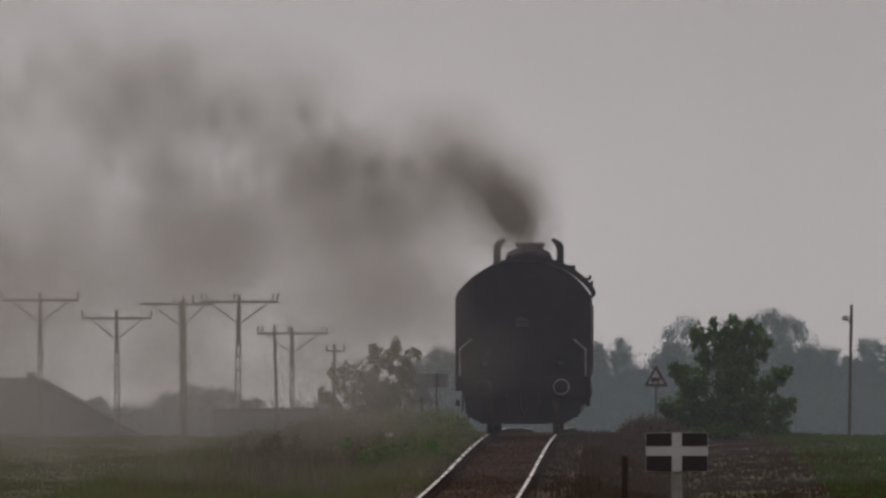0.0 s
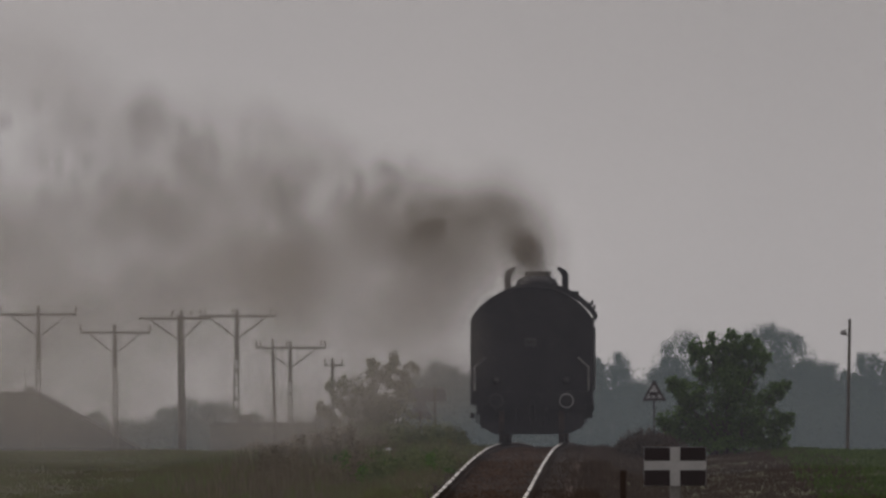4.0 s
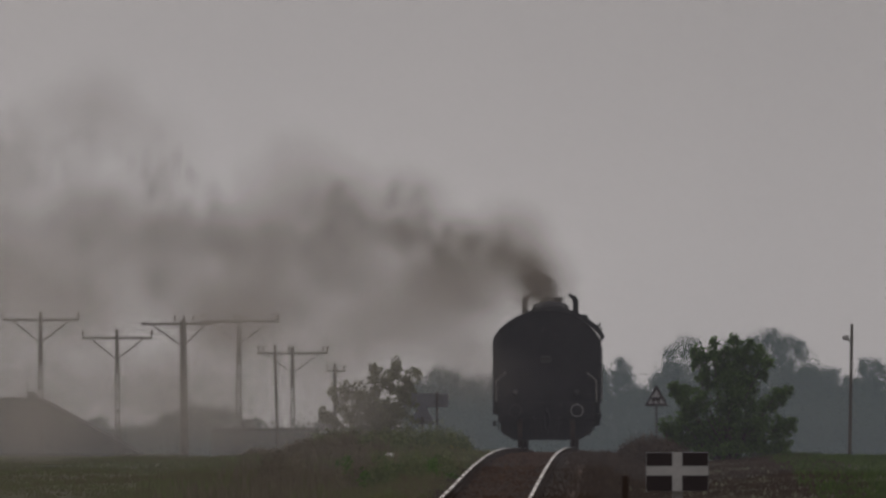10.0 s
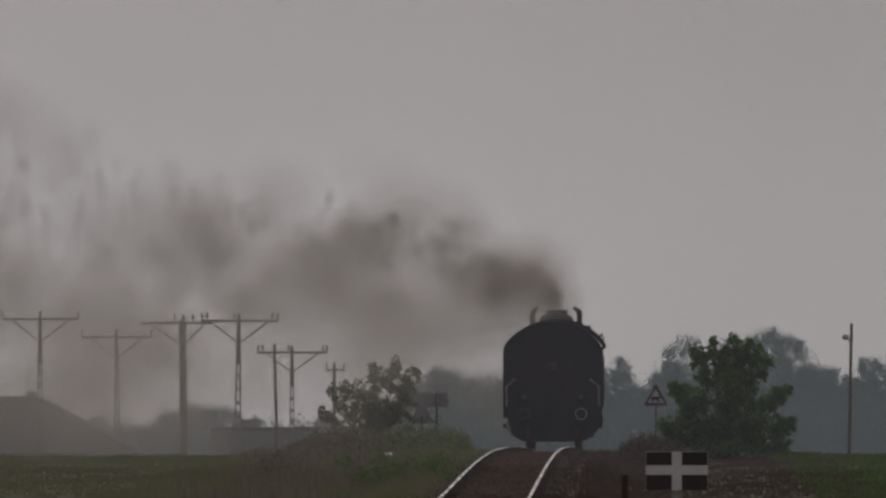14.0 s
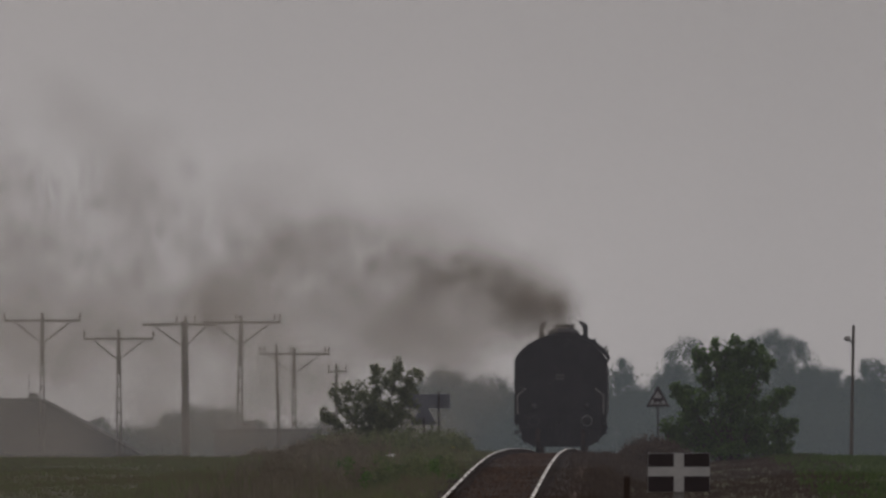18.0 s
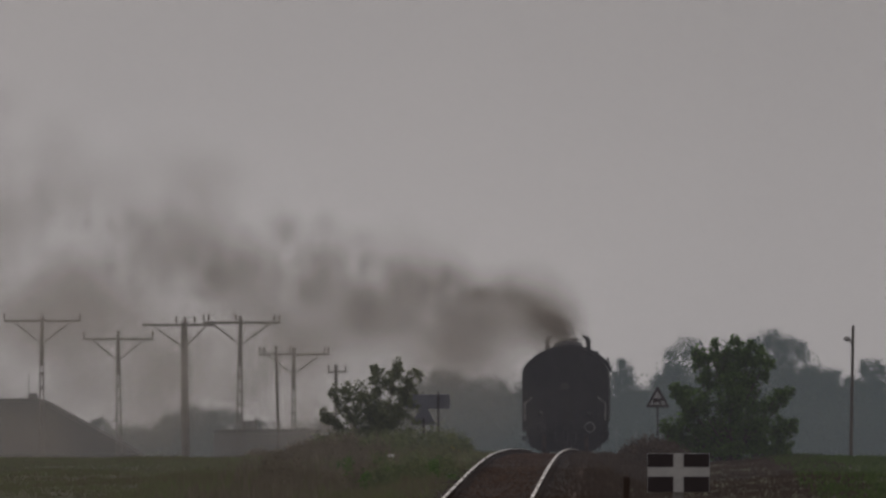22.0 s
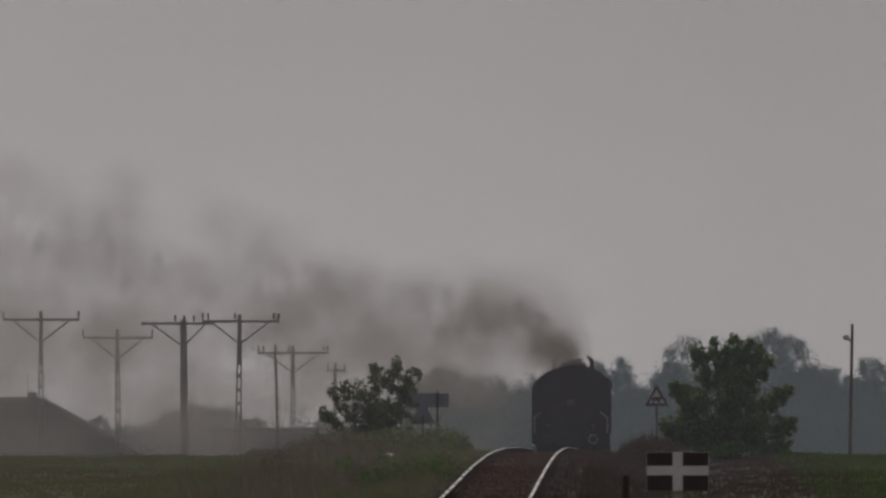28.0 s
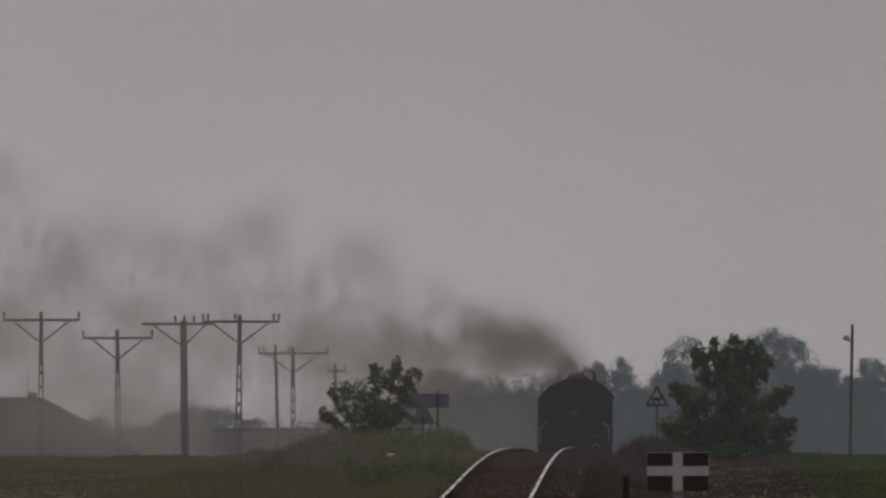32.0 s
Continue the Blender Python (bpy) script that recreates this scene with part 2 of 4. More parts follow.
def slab(bm, outline, y0, y1):
    """An outline in x and z, drawn out from y0 to y1."""
    a = [bm.verts.new((x, y0, z)) for x, z in outline]
    b = [bm.verts.new((x, y1, z)) for x, z in outline]
    bm.faces.new(a), bm.faces.new(b[::-1])
    for i in range(len(a)):
        j = (i + 1) % len(a)
        bm.faces.new((a[j], a[i], b[i], b[j]))
    bmesh.ops.recalc_face_normals(bm, faces=bm.faces)
    return bm


def lathe(bm, prof, seg=20, m=Matrix()):
    """Rings of (radius, height) turned round z."""
    rings = []
    for r, z in prof:
        rings.append([bm.verts.new(m @ Vector((r * math.cos(2 * math.pi * i / seg), r * math.sin(2 * math.pi * i / seg), z))) for i in range(seg)])
    for p, q in zip(rings[:-1], rings[1:]):
        for i in range(seg):
            j = (i + 1) % seg
            bm.faces.new((p[i], p[j], q[j], q[i]))
    bm.faces.new(rings[0][::-1]), bm.faces.new(rings[-1])
    return bm


# ---- lie of the land ----
LINE_D = [-400, 0, 200, 285, 340, 382, 425, 471, 520, 558, 608, 697, 800, 950, 1150, 6000]
LINE_Z = [0, 0, 0.02, 0.54, 0.97, 1.19, 1.25, 1.22, 1.12, 0.98, 0.74, -0.10, -1.15, -2.3, -2.6, -2.6]
_ys = np.arange(-400, 1400, 2.0)
_k = np.exp(-0.5 * (np.arange(-15, 16) / 6.0) ** 2)
_zs = np.convolve(np.pad(np.interp(_ys, LINE_D, LINE_Z), 15, mode="edge"), _k / _k.sum(), "valid")
TRACK_X = -2.55


def rail_z(d):
    return float(np.interp(d, _ys, _zs))


def hump(v, c, w):
    return math.exp(-((v - c) / w) ** 2)


def ground_z(x, d):
    z = rail_z(d)
    a = abs(x - TRACK_X)
    drop = 0.32 if a < 1.9 else 0.32 + 0.25 * min((a - 1.9) / 1.2, 1)
    if a > 3.0:
        drop = 0.57 - 0.27 * min((a - 3.0) / 3.5, 1)
    if x > TRACK_X + 3:
        drop -= 0.02 * min((a - 3.0) / 2.0, 1)
        drop -= 0.42 * hump(x, 0.35, 0.8) * hump(d, 440, 35)
    else:
        drop -= 0.38 * hump(x, -6.0, 1.9) * hump(d, 430, 50)
    n = noise.noise((x * 0.35, d * 0.06, 3.0)) * 0.10 + noise.noise((x * 1.1, d * 0.2, 7.0)) * 0.04
    return z - drop + (n if a > 2.2 else 0)


def spot(px, py, d):
    """A place d metres ahead, from its offset to the line's far end in the view."""
    return Vector(((px - 1126) * d / FOCAL, d, EYE.z + (760 - py) * d / FOCAL))


def build_ground():
    ds = [-400, -100, 0, 80, 150, 200] + list(range(230, 280, 10)) + list(range(280, 480, 3)) + list(range(480, 720, 8)) + [740, 780, 830, 900, 1000, 1150, 1400, 1900, 2800, 4900]
    xs = [-3000, -1000, -400, -150, -70, -40, -28] + [-22 + 1.0 * i for i in range(13)] + [-9 + 0.4 * i for i in range(40)] + [7 + 1.5 * i for i in range(9)] + [25, 40, 80, 200, 600, 1500, 3000]
    verts = [(x, d, ground_z(x, d)) for d in ds for x in xs]
    w = len(xs)
    faces = [(r * w + c, r * w + c + 1, (r + 1) * w + c + 1, (r + 1) * w + c) for r in range(len(ds) - 1) for c in range(w - 1)]
    tagged(raw("ground", verts, faces, M_FIELD), "rolling green field on both sides of the railway", "ground", kind="structure")


build_ground()


# ---- railway ----
def sweep(name, outline, dist, x0, mat, kind_label, category):
    verts, faces, w = [], [], len(outline)
    for d in dist:
        z = rail_z(d)
        verts += [(x0 + x, d, z + h) for x, h in outline]
    for r in range(len(dist) - 1):
        for c in range(w):
            e = (c + 1) % w
            faces.append((r * w + c, r * w + e, (r + 1) * w + e, (r + 1) * w + c))
    return tagged(raw(name, verts, faces, mat), kind_label, category, kind="structure")


def build_track():
    dist = [-300, -100, 0, 100, 200] + list(range(230, 480, 4)) + list(range(480, 1400, 10))
    sweep("track_bed", [(-2.0, -0.42), (-1.45, -0.1555), (1.45, -0.1555), (2.0, -0.42), (0, -0.8)], dist, TRACK_X, M_BALLAST, "brown ballast bed of a single railway line", "track bed")
    for side in (-1, 1):
        rail = sweep("rail", [(-0.07, -0.150), (0.07, -0.150), (0.07, -0.130), (0.012, -0.11), (0.012, -0.045), (0.030, -0.034), (0.030, -0.006), (-0.030, -0.006), (-0.030, -0.034), (-0.012, -0.045), (-0.012, -0.11), (-0.07, -0.130)],
                     dist, TRACK_X + side * 0.7525, M_RUST, "rusty steel rail with a shining worn top", "rail")
        rail["group"] = "rails of the line"
        verts = [(TRACK_X + side * 0.7525 + x, d, rail_z(d) + h) for d in dist for x, h in ((-0.029, -0.0055), (-0.024, 0.0), (0.024, 0.0), (0.029, -0.0055))]
        faces = [(4 * r + c, 4 * r + c + 1, 4 * r + c + 5, 4 * r + c + 4) for r in range(len(dist) - 1) for c in range(3)]
        raw("running_surface", verts, faces, M_RAIL, rail)["label"] = "polished running surface"


build_track()


# ---- smoke, haze shells ----
def blob_mesh(name, size, shells, mat, seed, rough=0.28, sub=3):
    bm = bmesh.new()
    for k in range(shells):
        f = 1 - k / shells * 0.85
        g = bmesh.ops.create_icosphere(bm, subdivisions=sub, radius=1)
        for v in g["verts"]:
            p = v.co.normalized()
            r = f * (1 + rough * noise.noise(p * 1.7 + Vector((seed * 7.3, k * 1.9, 2))) * 2 + rough * 0.5 * noise.noise(p * 4 + Vector((seed, k * 3.1, 5))) * 2)
            v.co = Vector((p.x * size[0], p.y * size[1], p.z * size[2])) * r
    me = bpy.data.meshes.new(name)
    bm.to_mesh(me)
    bm.free()
    me.materials.append(mat)
    for p in me.polygons:
        p.use_smooth = True
    return me


# The train: rear of the tender at TAIL metres ahead at t = 0, going away at an even pace.
TAIL, SPEED = 382.0, 9.85
CHIMNEY_Y = 18.5


def tail(t):
    return TAIL + SPEED * t


SMOKE_MOVES = []


def ease(v, a, b):
    f = min(max((v - a) / (b - a), 0), 1)
    return f * f * (3 - 2 * f)


# kind of puff: half sizes, material, seconds between puffs, first of them, ages at which it has turned its broad side, and turned it away again
PUFFS = {
    "smoke_jet": ((0.50, 0.08, 0.50), M_JET, 0.034, -4.0, None, (0.9, 2.8)),
    "smoke_puff": ((1.05, 0.17, 0.95), M_PUFF, 0.062, -8.0, (0.10, 0.70), (2.6, 6.0)),
    "smoke_billow": ((2.0, 0.32, 1.7), M_BILLOW, 0.100, -13.0, (0.35, 1.3), None),
    "smoke_veil": ((3.6, 0.5, 1.75), M_VEIL, 0.145, -14.0, (0.3, 1.9), None),
    "smoke_low": ((2.8, 0.42, 1.6), M_LOW, 0.150, -18.0, (0.3, 2.2), None),
}
EASING = {"smoke_jet": 0.008, "smoke_puff": 0.02, "smoke_billow": 0.012, "smoke_veil": 0.0, "smoke_low": 0.08}
AGES = (0.0, 0.2, 0.5, 0.9, 1.4, 2.0, 2.8, 3.8, 5.0, 6.5, 8.5, 11, 15, 20, 28, 40, 52)


def build_smoke():
    smoke = empty("smoke_plume", pose(0, 0, 0), "dark grey coal smoke trailing from the chimney", "smoke", kind="stuff")
    rnd = random.Random(5)

    def clipped(most):
        return max(min(rnd.gauss(0, 1), most), -most)

    def path(te, kind, up, away):
        most = {"smoke_jet": 0.8, "smoke_puff": 1.3}.get(kind, 1.8)
        dx, dy, dz = clipped(1.6), clipped(1.6), clipped(most)
        spin = rnd.uniform(-1, 1)
        low = kind == "smoke_low"
        y0 = tail(te) + CHIMNEY_Y
        base = rail_z(y0)
        speed = rnd.uniform(0.6, 1.6) if low else 2.45 + rnd.gauss(0, 0.12)
        level = rnd.uniform(0.0, 4.4)
        back = rnd.uniform(-9, 8)
        # the engine's beat: each few strokes throw a higher, denser puff
        rise = 1.65 - 0.024 * max(te, 0) + 0.45 * math.sin(te * 4.3) + 0.25 * math.sin(te * 1.7 + 1)
        sink = rnd.uniform(0, 3.0) * (1 - 0.025 * max(te, 0))
        gone, askew = rnd.uniform(0.75, 1.25), rnd.uniform(-35, 35)

        def turned(a):
            v = 72 * (1 - ease(a, *up)) if up else 0
            return v - 76 * ease(a, away[0] * gone, away[1] * gone) if away else v + askew * ease(a, 1, 4)

        def at(a):
            if low:
                p = Vector((TRACK_X - 1.3 * ease(a, 0, 1.2) - speed * max(a - 0.3, 0) * ease(a, 0, 1.5) + 0.4 * dx, y0 + back, base + 2.1 + (level - 2.1) * ease(a, 0, 3)))
            else:
                s = 0.04 + 0.50 * a ** 0.88
                sag = {"smoke_veil": 1.0, "smoke_billow": 0.6, "smoke_puff": 0.2}.get(kind, 0)
                p = Vector((TRACK_X - 0.05 - speed * (a - 0.48 * (1 - math.exp(-a / 0.5))) + dx * s * 0.55,
                            y0 + 2.0 * (1 - math.exp(-a / 0.8)) + dy * s,
                            base + 4.45 + rise * (1 - math.exp(-a / 0.58)) + (0.12 - 0.18 * sag) * a - sink * sag * ease(a, 0.6, 2.2) + dz * s * (0.62 + 0.40 * sag)))
            return Matrix.Translation(p) @ pose(0, 0, 0, 0, 0, turned(a)) @ pose(0, 0, 0, 0, spin * 45 * (1 - math.exp(-a / 2.5)))

        def inside(t):
            y = tail(t) + (CHIMNEY_Y if kind == "smoke_jet" else 12.0)
            return Matrix.Translation((TRACK_X, y, rail_z(y) + (3.0 if kind in ("smoke_jet", "smoke_puff") else 2.1))) @ pose(0, 0, 0, 0, 0, turned(0))
        rows = []
        if te > 0:
            rows.append((0, inside(0)))
            if te > 6:
                rows.append((te / 2, inside(te / 2)))
            if te > 0.8:
                rows.append((te - 0.6, inside(te - 0.6)))
            rows.append((te - 0.1 if te > 0.2 else te / 2, inside(max(te - 0.1, te / 2))))
        elif te < 0:
            rows.append((0, at(-te)))
        rows += [(te + a, at(a)) for a in AGES if 0 < te + a < 31.9]
        rows.append((32, at(32 - te)))
        return rows

    for kind, (size, mat, gap, te, up, away) in PUFFS.items():
        shapes = [blob_mesh(kind, size, 1, mat, i + len(kind), 0.09) for i in range(4)]
        i = 0
        while te < 31.8:
            puff = new(kind, shapes[i % 4])
            puff.parent = smoke
            SMOKE_MOVES.append((puff, path(te, kind, up, away)))
            # the smoke thins as the driver eases off
            te += gap * (1 + EASING[kind] * max(te, 0)) * rnd.uniform(0.8, 1.2) * (1 + 0.35 * math.sin(te * 4.3 + 0.6))
            i += 1
    puff = new("smoke_haze", blob_mesh("smoke_haze", (18.0, 16.0, 10.0), 1, M_HANG, 30, 0.05))
    puff.parent = smoke
    SMOKE_MOVES.append((puff, [(0, pose(-19, 562, 1.5)), (32, pose(-20.5, 564, 1.8, 0, 0, 3))]))


build_smoke()


def build_haze():
    # added see-through shells that pale what lies behind; the nearest lifts the train's blacks
    for d, h, w, m in ((330, 60, 300, M_HAZE_NEAR), (565, 60, 350, M_HAZE_MID), (760, 60, 420, M_HAZE), (1080, 80, 600, M_HAZE_FAR)):
        me = blob_mesh("haze_shell", (w, 30, h), 1, m, d, 0.05)
        ob = new("haze_shell", me)
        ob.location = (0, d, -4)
        tagged(ob, "see-through bluish shell standing in for distance haze", "mist", "mist banks", "stuff")


build_haze()

# ---- the train ----
TRAIN_MOVES = []
ARCH = [(-1.52, 3.08), (-1.46, 3.20), (-1.37, 3.32), (-1.25, 3.44), (-1.08, 3.58), (-0.88, 3.71), (-0.66, 3.81), (-0.40, 3.88), (-0.14, 3.905),
        (0.14, 3.905), (0.40, 3.88), (0.66, 3.81), (0.88, 3.71), (1.08, 3.58), (1.25, 3.44), (1.37, 3.32), (1.46, 3.20), (1.52, 3.08)]


def wheelset(parent, y, r, spokes, gauge=0.7525):
    """Two spoked wheels on an axle, turning about x."""
    bm = bmesh.new()
    for s in (-1, 1):
        m = Matrix.Translation((s * gauge, 0, 0)) @ Matrix.Rotation(radians(90 * s), 4, "Y")
        lathe(bm, [(r - 0.07, -0.07), (r, -0.06), (r, 0.03), (r - 0.005, 0.06), (r - 0.07, 0.065), (r - 0.07, -0.07)], 28, m)
        lathe(bm, [(r - 0.05, -0.07), (r + 0.028, -0.075), (r + 0.028, -0.055), (r - 0.05, -0.05)], 28, m)
        lathe(bm, [(0.13, -0.08), (0.14, 0.08), (0.09, 0.1)], 14, m)
        for k in range(spokes):
            a = 2 * math.pi * k / spokes
            rod(bm, (s * gauge, 0.12 * math.cos(a), 0.12 * math.sin(a)), (s * gauge, (r - 0.05) * math.cos(a), (r - 0.05) * math.sin(a)), 0.03, 0.022, 6)
    rod(bm, (-gauge - 0.2, 0, 0), (gauge + 0.2, 0, 0), 0.08, seg=12)
    ob = part("wheelset", bm, M_WHEEL, parent, "grimy spoked wheels on one axle", pose(0, y, r))
    step = max(int(70 / (math.degrees(SPEED / r) / 30)), 1)
    rows = []
    for f in range(0, 961, step):
        rows.append((f / 30, Matrix.Translation((0, y, r)) @ Matrix.Rotation(-SPEED * f / 30 / r, 4, "X")))
    if rows[-1][0] < 32:
        rows.append((32, Matrix.Translation((0, y, r)) @ Matrix.Rotation(-SPEED * 32 / r, 4, "X")))
    TRAIN_MOVES.append((ob, rows))
    return ob


def buffer(parent, x, y, out):
    bm = bmesh.new()
    m = Matrix.Translation((x, y, 1.06)) @ Matrix.Rotation(radians(90 * out), 4, "X")
    lathe(bm, [(0.15, -0.02), (0.15, 0.03), (0.11, 0.05), (0.10, 0.34), (0.08, 0.36), (0.07, 0.52)], 20, m)
    b = part("buffer", bm, M_BLACK, parent, smooth=False)
    bm = bmesh.new()
    lathe(bm, [(0.05, 0.50), (0.165, 0.545), (0.165, 0.56), (0.10, 0.575), (0.01, 0.58)], 28, m)
    part("buffer_head", bm, M_BLACK, b)
    bm = bmesh.new()
    lathe(bm, [(0.160, 0.535), (0.180, 0.545), (0.180, 0.565), (0.158, 0.572), (0.158, 0.55)], 36, m)
    # the left rim takes the darker plate colour, the right one the pale paint
    part("buffer_rim", bm, M_RIM if x > 0 else M_DULL, b, "pale worn buffer rim" if x > 0 else "dark buffer rim")


def build_tender():
    t = empty("tender", pose(TRACK_X, TAIL, rail_z(TAIL)), "soot-black steam locomotive tender with a rounded top", "tender")
    bm = slab(bmesh.new(), [(-1.52, 0.96)] + ARCH + [(1.52, 0.96)], 0.42, 7.6)
    part("body", bm, M_BLACK, t, "black riveted tender tank")
    # raised rim round the rear plate
    bm = bmesh.new()
    pts = [(-1.52, 0.98)] + ARCH + [(1.52, 0.98)]
    pipe(bm, [(x * 0.992, 0.41, z * 0.995 + 0.004) for x, z in pts], 0.022, 6)
    part("edge_angle", bm, M_BLACK, t)
    # rivet rows and plate seams on the rear
    bm = bmesh.new()
    for z in (1.45, 2.35, 3.05):
        box(bm, -1.48, 1.48, 0.395, 0.42, z - 0.035, z + 0.035)
    for x in (-0.75, 0.0, 0.75):
        box(bm, x - 0.03, x + 0.03, 0.40, 0.42, 0.98, 3.6)
    part("seam_strip", bm, M_BLACK, t)
    bm = bmesh.new()
    for z in (1.45, 2.35, 3.05):
        for k in range(25):
            box(bm, -1.44 + k * 0.12 - 0.012, -1.44 + k * 0.12 + 0.012, 0.384, 0.396, z - 0.012, z + 0.012)
    tagged(part("rivets", bm, M_BLACK, t), kind="stuff")
    bm = box(bmesh.new(), -0.16, 0.12, 0.375, 0.397, 2.42, 2.62, 0.01)
    plate = part("number_plate", bm, M_DULL, t, "dull dark number plate")
    bm = bmesh.new()
    for k in range(4):
        box(bm, -0.12 + k * 0.06, -0.085 + k * 0.06, 0.366, 0.376, 2.48, 2.56)
    part("plate_bars", bm, M_SIGNBLACK, plate)
    bm = box(bmesh.new(), -1.36, 1.36, 0.3, 0.42, 0.80, 1.30, 0.015)
    part("buffer_beam", bm, M_BLACK, t)
    bm = bmesh.new()
    box(bm, -1.36, 1.36, 0.45, 7.5, 0.72, 0.955)
    box(bm, -1.2, -1.1, 0.5, 7.5, 0.5, 0.73)
    box(bm, 1.1, 1.2, 0.5, 7.5, 0.5, 0.73)
    part("underframe", bm, M_BLACK, t)
    for x in (-0.875, 0.875):
        buffer(t, x, 0.30, 1)
        bm = bmesh.new()
        lathe(bm, [(0.085, -0.03), (0.10, 0.0), (0.10, 0.16), (0.06, 0.2)], 16, Matrix.Translation((x * 0.99, 0.40, 1.56)) @ Matrix.Rotation(radians(90), 4, "X"))
        box(bm, x * 0.99 - 0.03, x * 0.99 + 0.03, 0.3, 0.4, 1.38, 1.5)
        lamp = part("tail_lamp", bm, M_BLACK, t)
        bm = bmesh.new()
        lathe(bm, [(0.07, 0.2), (0.068, 0.205), (0.02, 0.225)], 16, Matrix.Translation((x * 0.99, 0.40, 1.56)) @ Matrix.Rotation(radians(90), 4, "X"))
        part("lens", bm, M_DULL, lamp, "dull lamp glass")
        s = 1 if x > 0 else -1
        bm = pipe(bmesh.new(), [(s * 1.17, 0.42, 2.12), (s * 1.17, 0.33, 2.12), (s * 1.42, 0.33, 1.90), (s * 1.42, 0.33, 1.32), (s * 1.42, 0.42, 1.32)], 0.026)
        part("handrail", bm, M_STEEL, t, "worn pale handrail")
        bm = bmesh.new()
        box(bm, s * 1.47 - 0.07, s * 1.47 + 0.07, 0.45, 0.80, 0.62, 0.65)
        box(bm, s * 1.36 - 0.02, s * 1.36 + 0.02, 0.5, 0.56, 0.5, 0.95)
        box(bm, s * 1.47 - 0.05, s * 1.47 + 0.05, 0.6, 0.66, 0.62, 0.76)
        part("step", bm, M_BLACK, t)
        bm = pipe(bmesh.new(), [(s * 0.36, 0.3, 0.85), (s * 0.36, 0.16, 0.82), (s * 0.34, 0.12, 0.62), (s * 0.30, 0.15, 0.46)], 0.03)
        part("brake_hose", bm, M_BLACK, t)
    bm = bmesh.new()
    rod(bm, (0, 0.3, 1.05), (0, 0.02, 1.05), 0.05)
    pipe(bm, [(0, 0.02, 1.05), (0, -0.06, 1.10), (0, -0.08, 1.0), (0, 0.0, 0.96)], 0.035)
    pipe(bm, [(-0.06, 0.02, 1.0), (-0.06, 0.0, 0.62), (0.02, 0.0, 0.40), (0.08, 0.0, 0.62), (0.06, 0.02, 1.0)], 0.028)
    part("screw_coupling", bm, M_BLACK, t)
    bm = bmesh.new()
    box(bm, -0.95, -0.2, 0.9, 1.05, 0.22, 0.6)
    box(bm, 0.1, 0.95, 0.9, 1.05, 0.24, 0.6)
    rod(bm, (-0.9, 1.0, 0.35), (0.9, 1.0, 0.35), 0.04)
    part("brake_gear", bm, M_BLACK, t)
    for y0 in (1.7, 5.9):
        bm = bmesh.new()
        for s in (-1, 1):
            slab(bm, [(s * 1.06, 0.78), (s * 1.14, 0.78), (s * 1.14, 0.34), (s * 1.06, 0.34)], y0 - 1.3, y0 + 1.3)
            for dy in (-0.9, 0.9):
                box(bm, s * 1.16 - 0.09, s * 1.16 + 0.09, y0 + dy - 0.16, y0 + dy + 0.16, 0.36, 0.66, 0.02)
                for k in range(3):
                    box(bm, s * 1.12 - 0.05, s * 1.12 + 0.05, y0 + dy - 0.45 + k * 0.1, y0 + dy + 0.45 - k * 0.1, 0.70 + k * 0.025, 0.72 + k * 0.025)
        box(bm, -1.1, 1.1, y0 - 0.25, y0 + 0.25, 0.55, 0.72)
        slab(bm, [(-1.30, 0.74), (-1.30, 0.46), (-1.02, 0.27), (-0.55, 0.22), (0.55, 0.22), (1.02, 0.27), (1.30, 0.46), (1.30, 0.74)], y0 - 1.34, y0 - 1.26)
        part("bogie_frame", bm, M_BLACK, t, "dusty bogie frame with leaf springs")
        wheelset(t, y0 - 0.9, 0.5, 10)
        wheelset(t, y0 + 0.9, 0.5, 10)
    # filler hatch and coal at the front
    bm = lathe(bmesh.new(), [(0.32, 3.85), (0.32, 3.95), (0.28, 3.99)], 20, Matrix.Translation((0, 2.2, -0.09)))
    part("filler_hatch", bm, M_BLACK, t)
    TRAIN_MOVES.append((t, train_rows(1.7, 5.9, 0.0)))
    return t


def train_rows(a, b, start, side=0.0):
    rows = []
    for k in range(33):
        y = tail(k) + start
        za, zb = rail_z(y + a), rail_z(y + b)
        slope = (zb - za) / (b - a)
        rows.append((k, pose(TRACK_X + side, y, za - slope * a, math.degrees(math.atan(slope)))))
    return rows


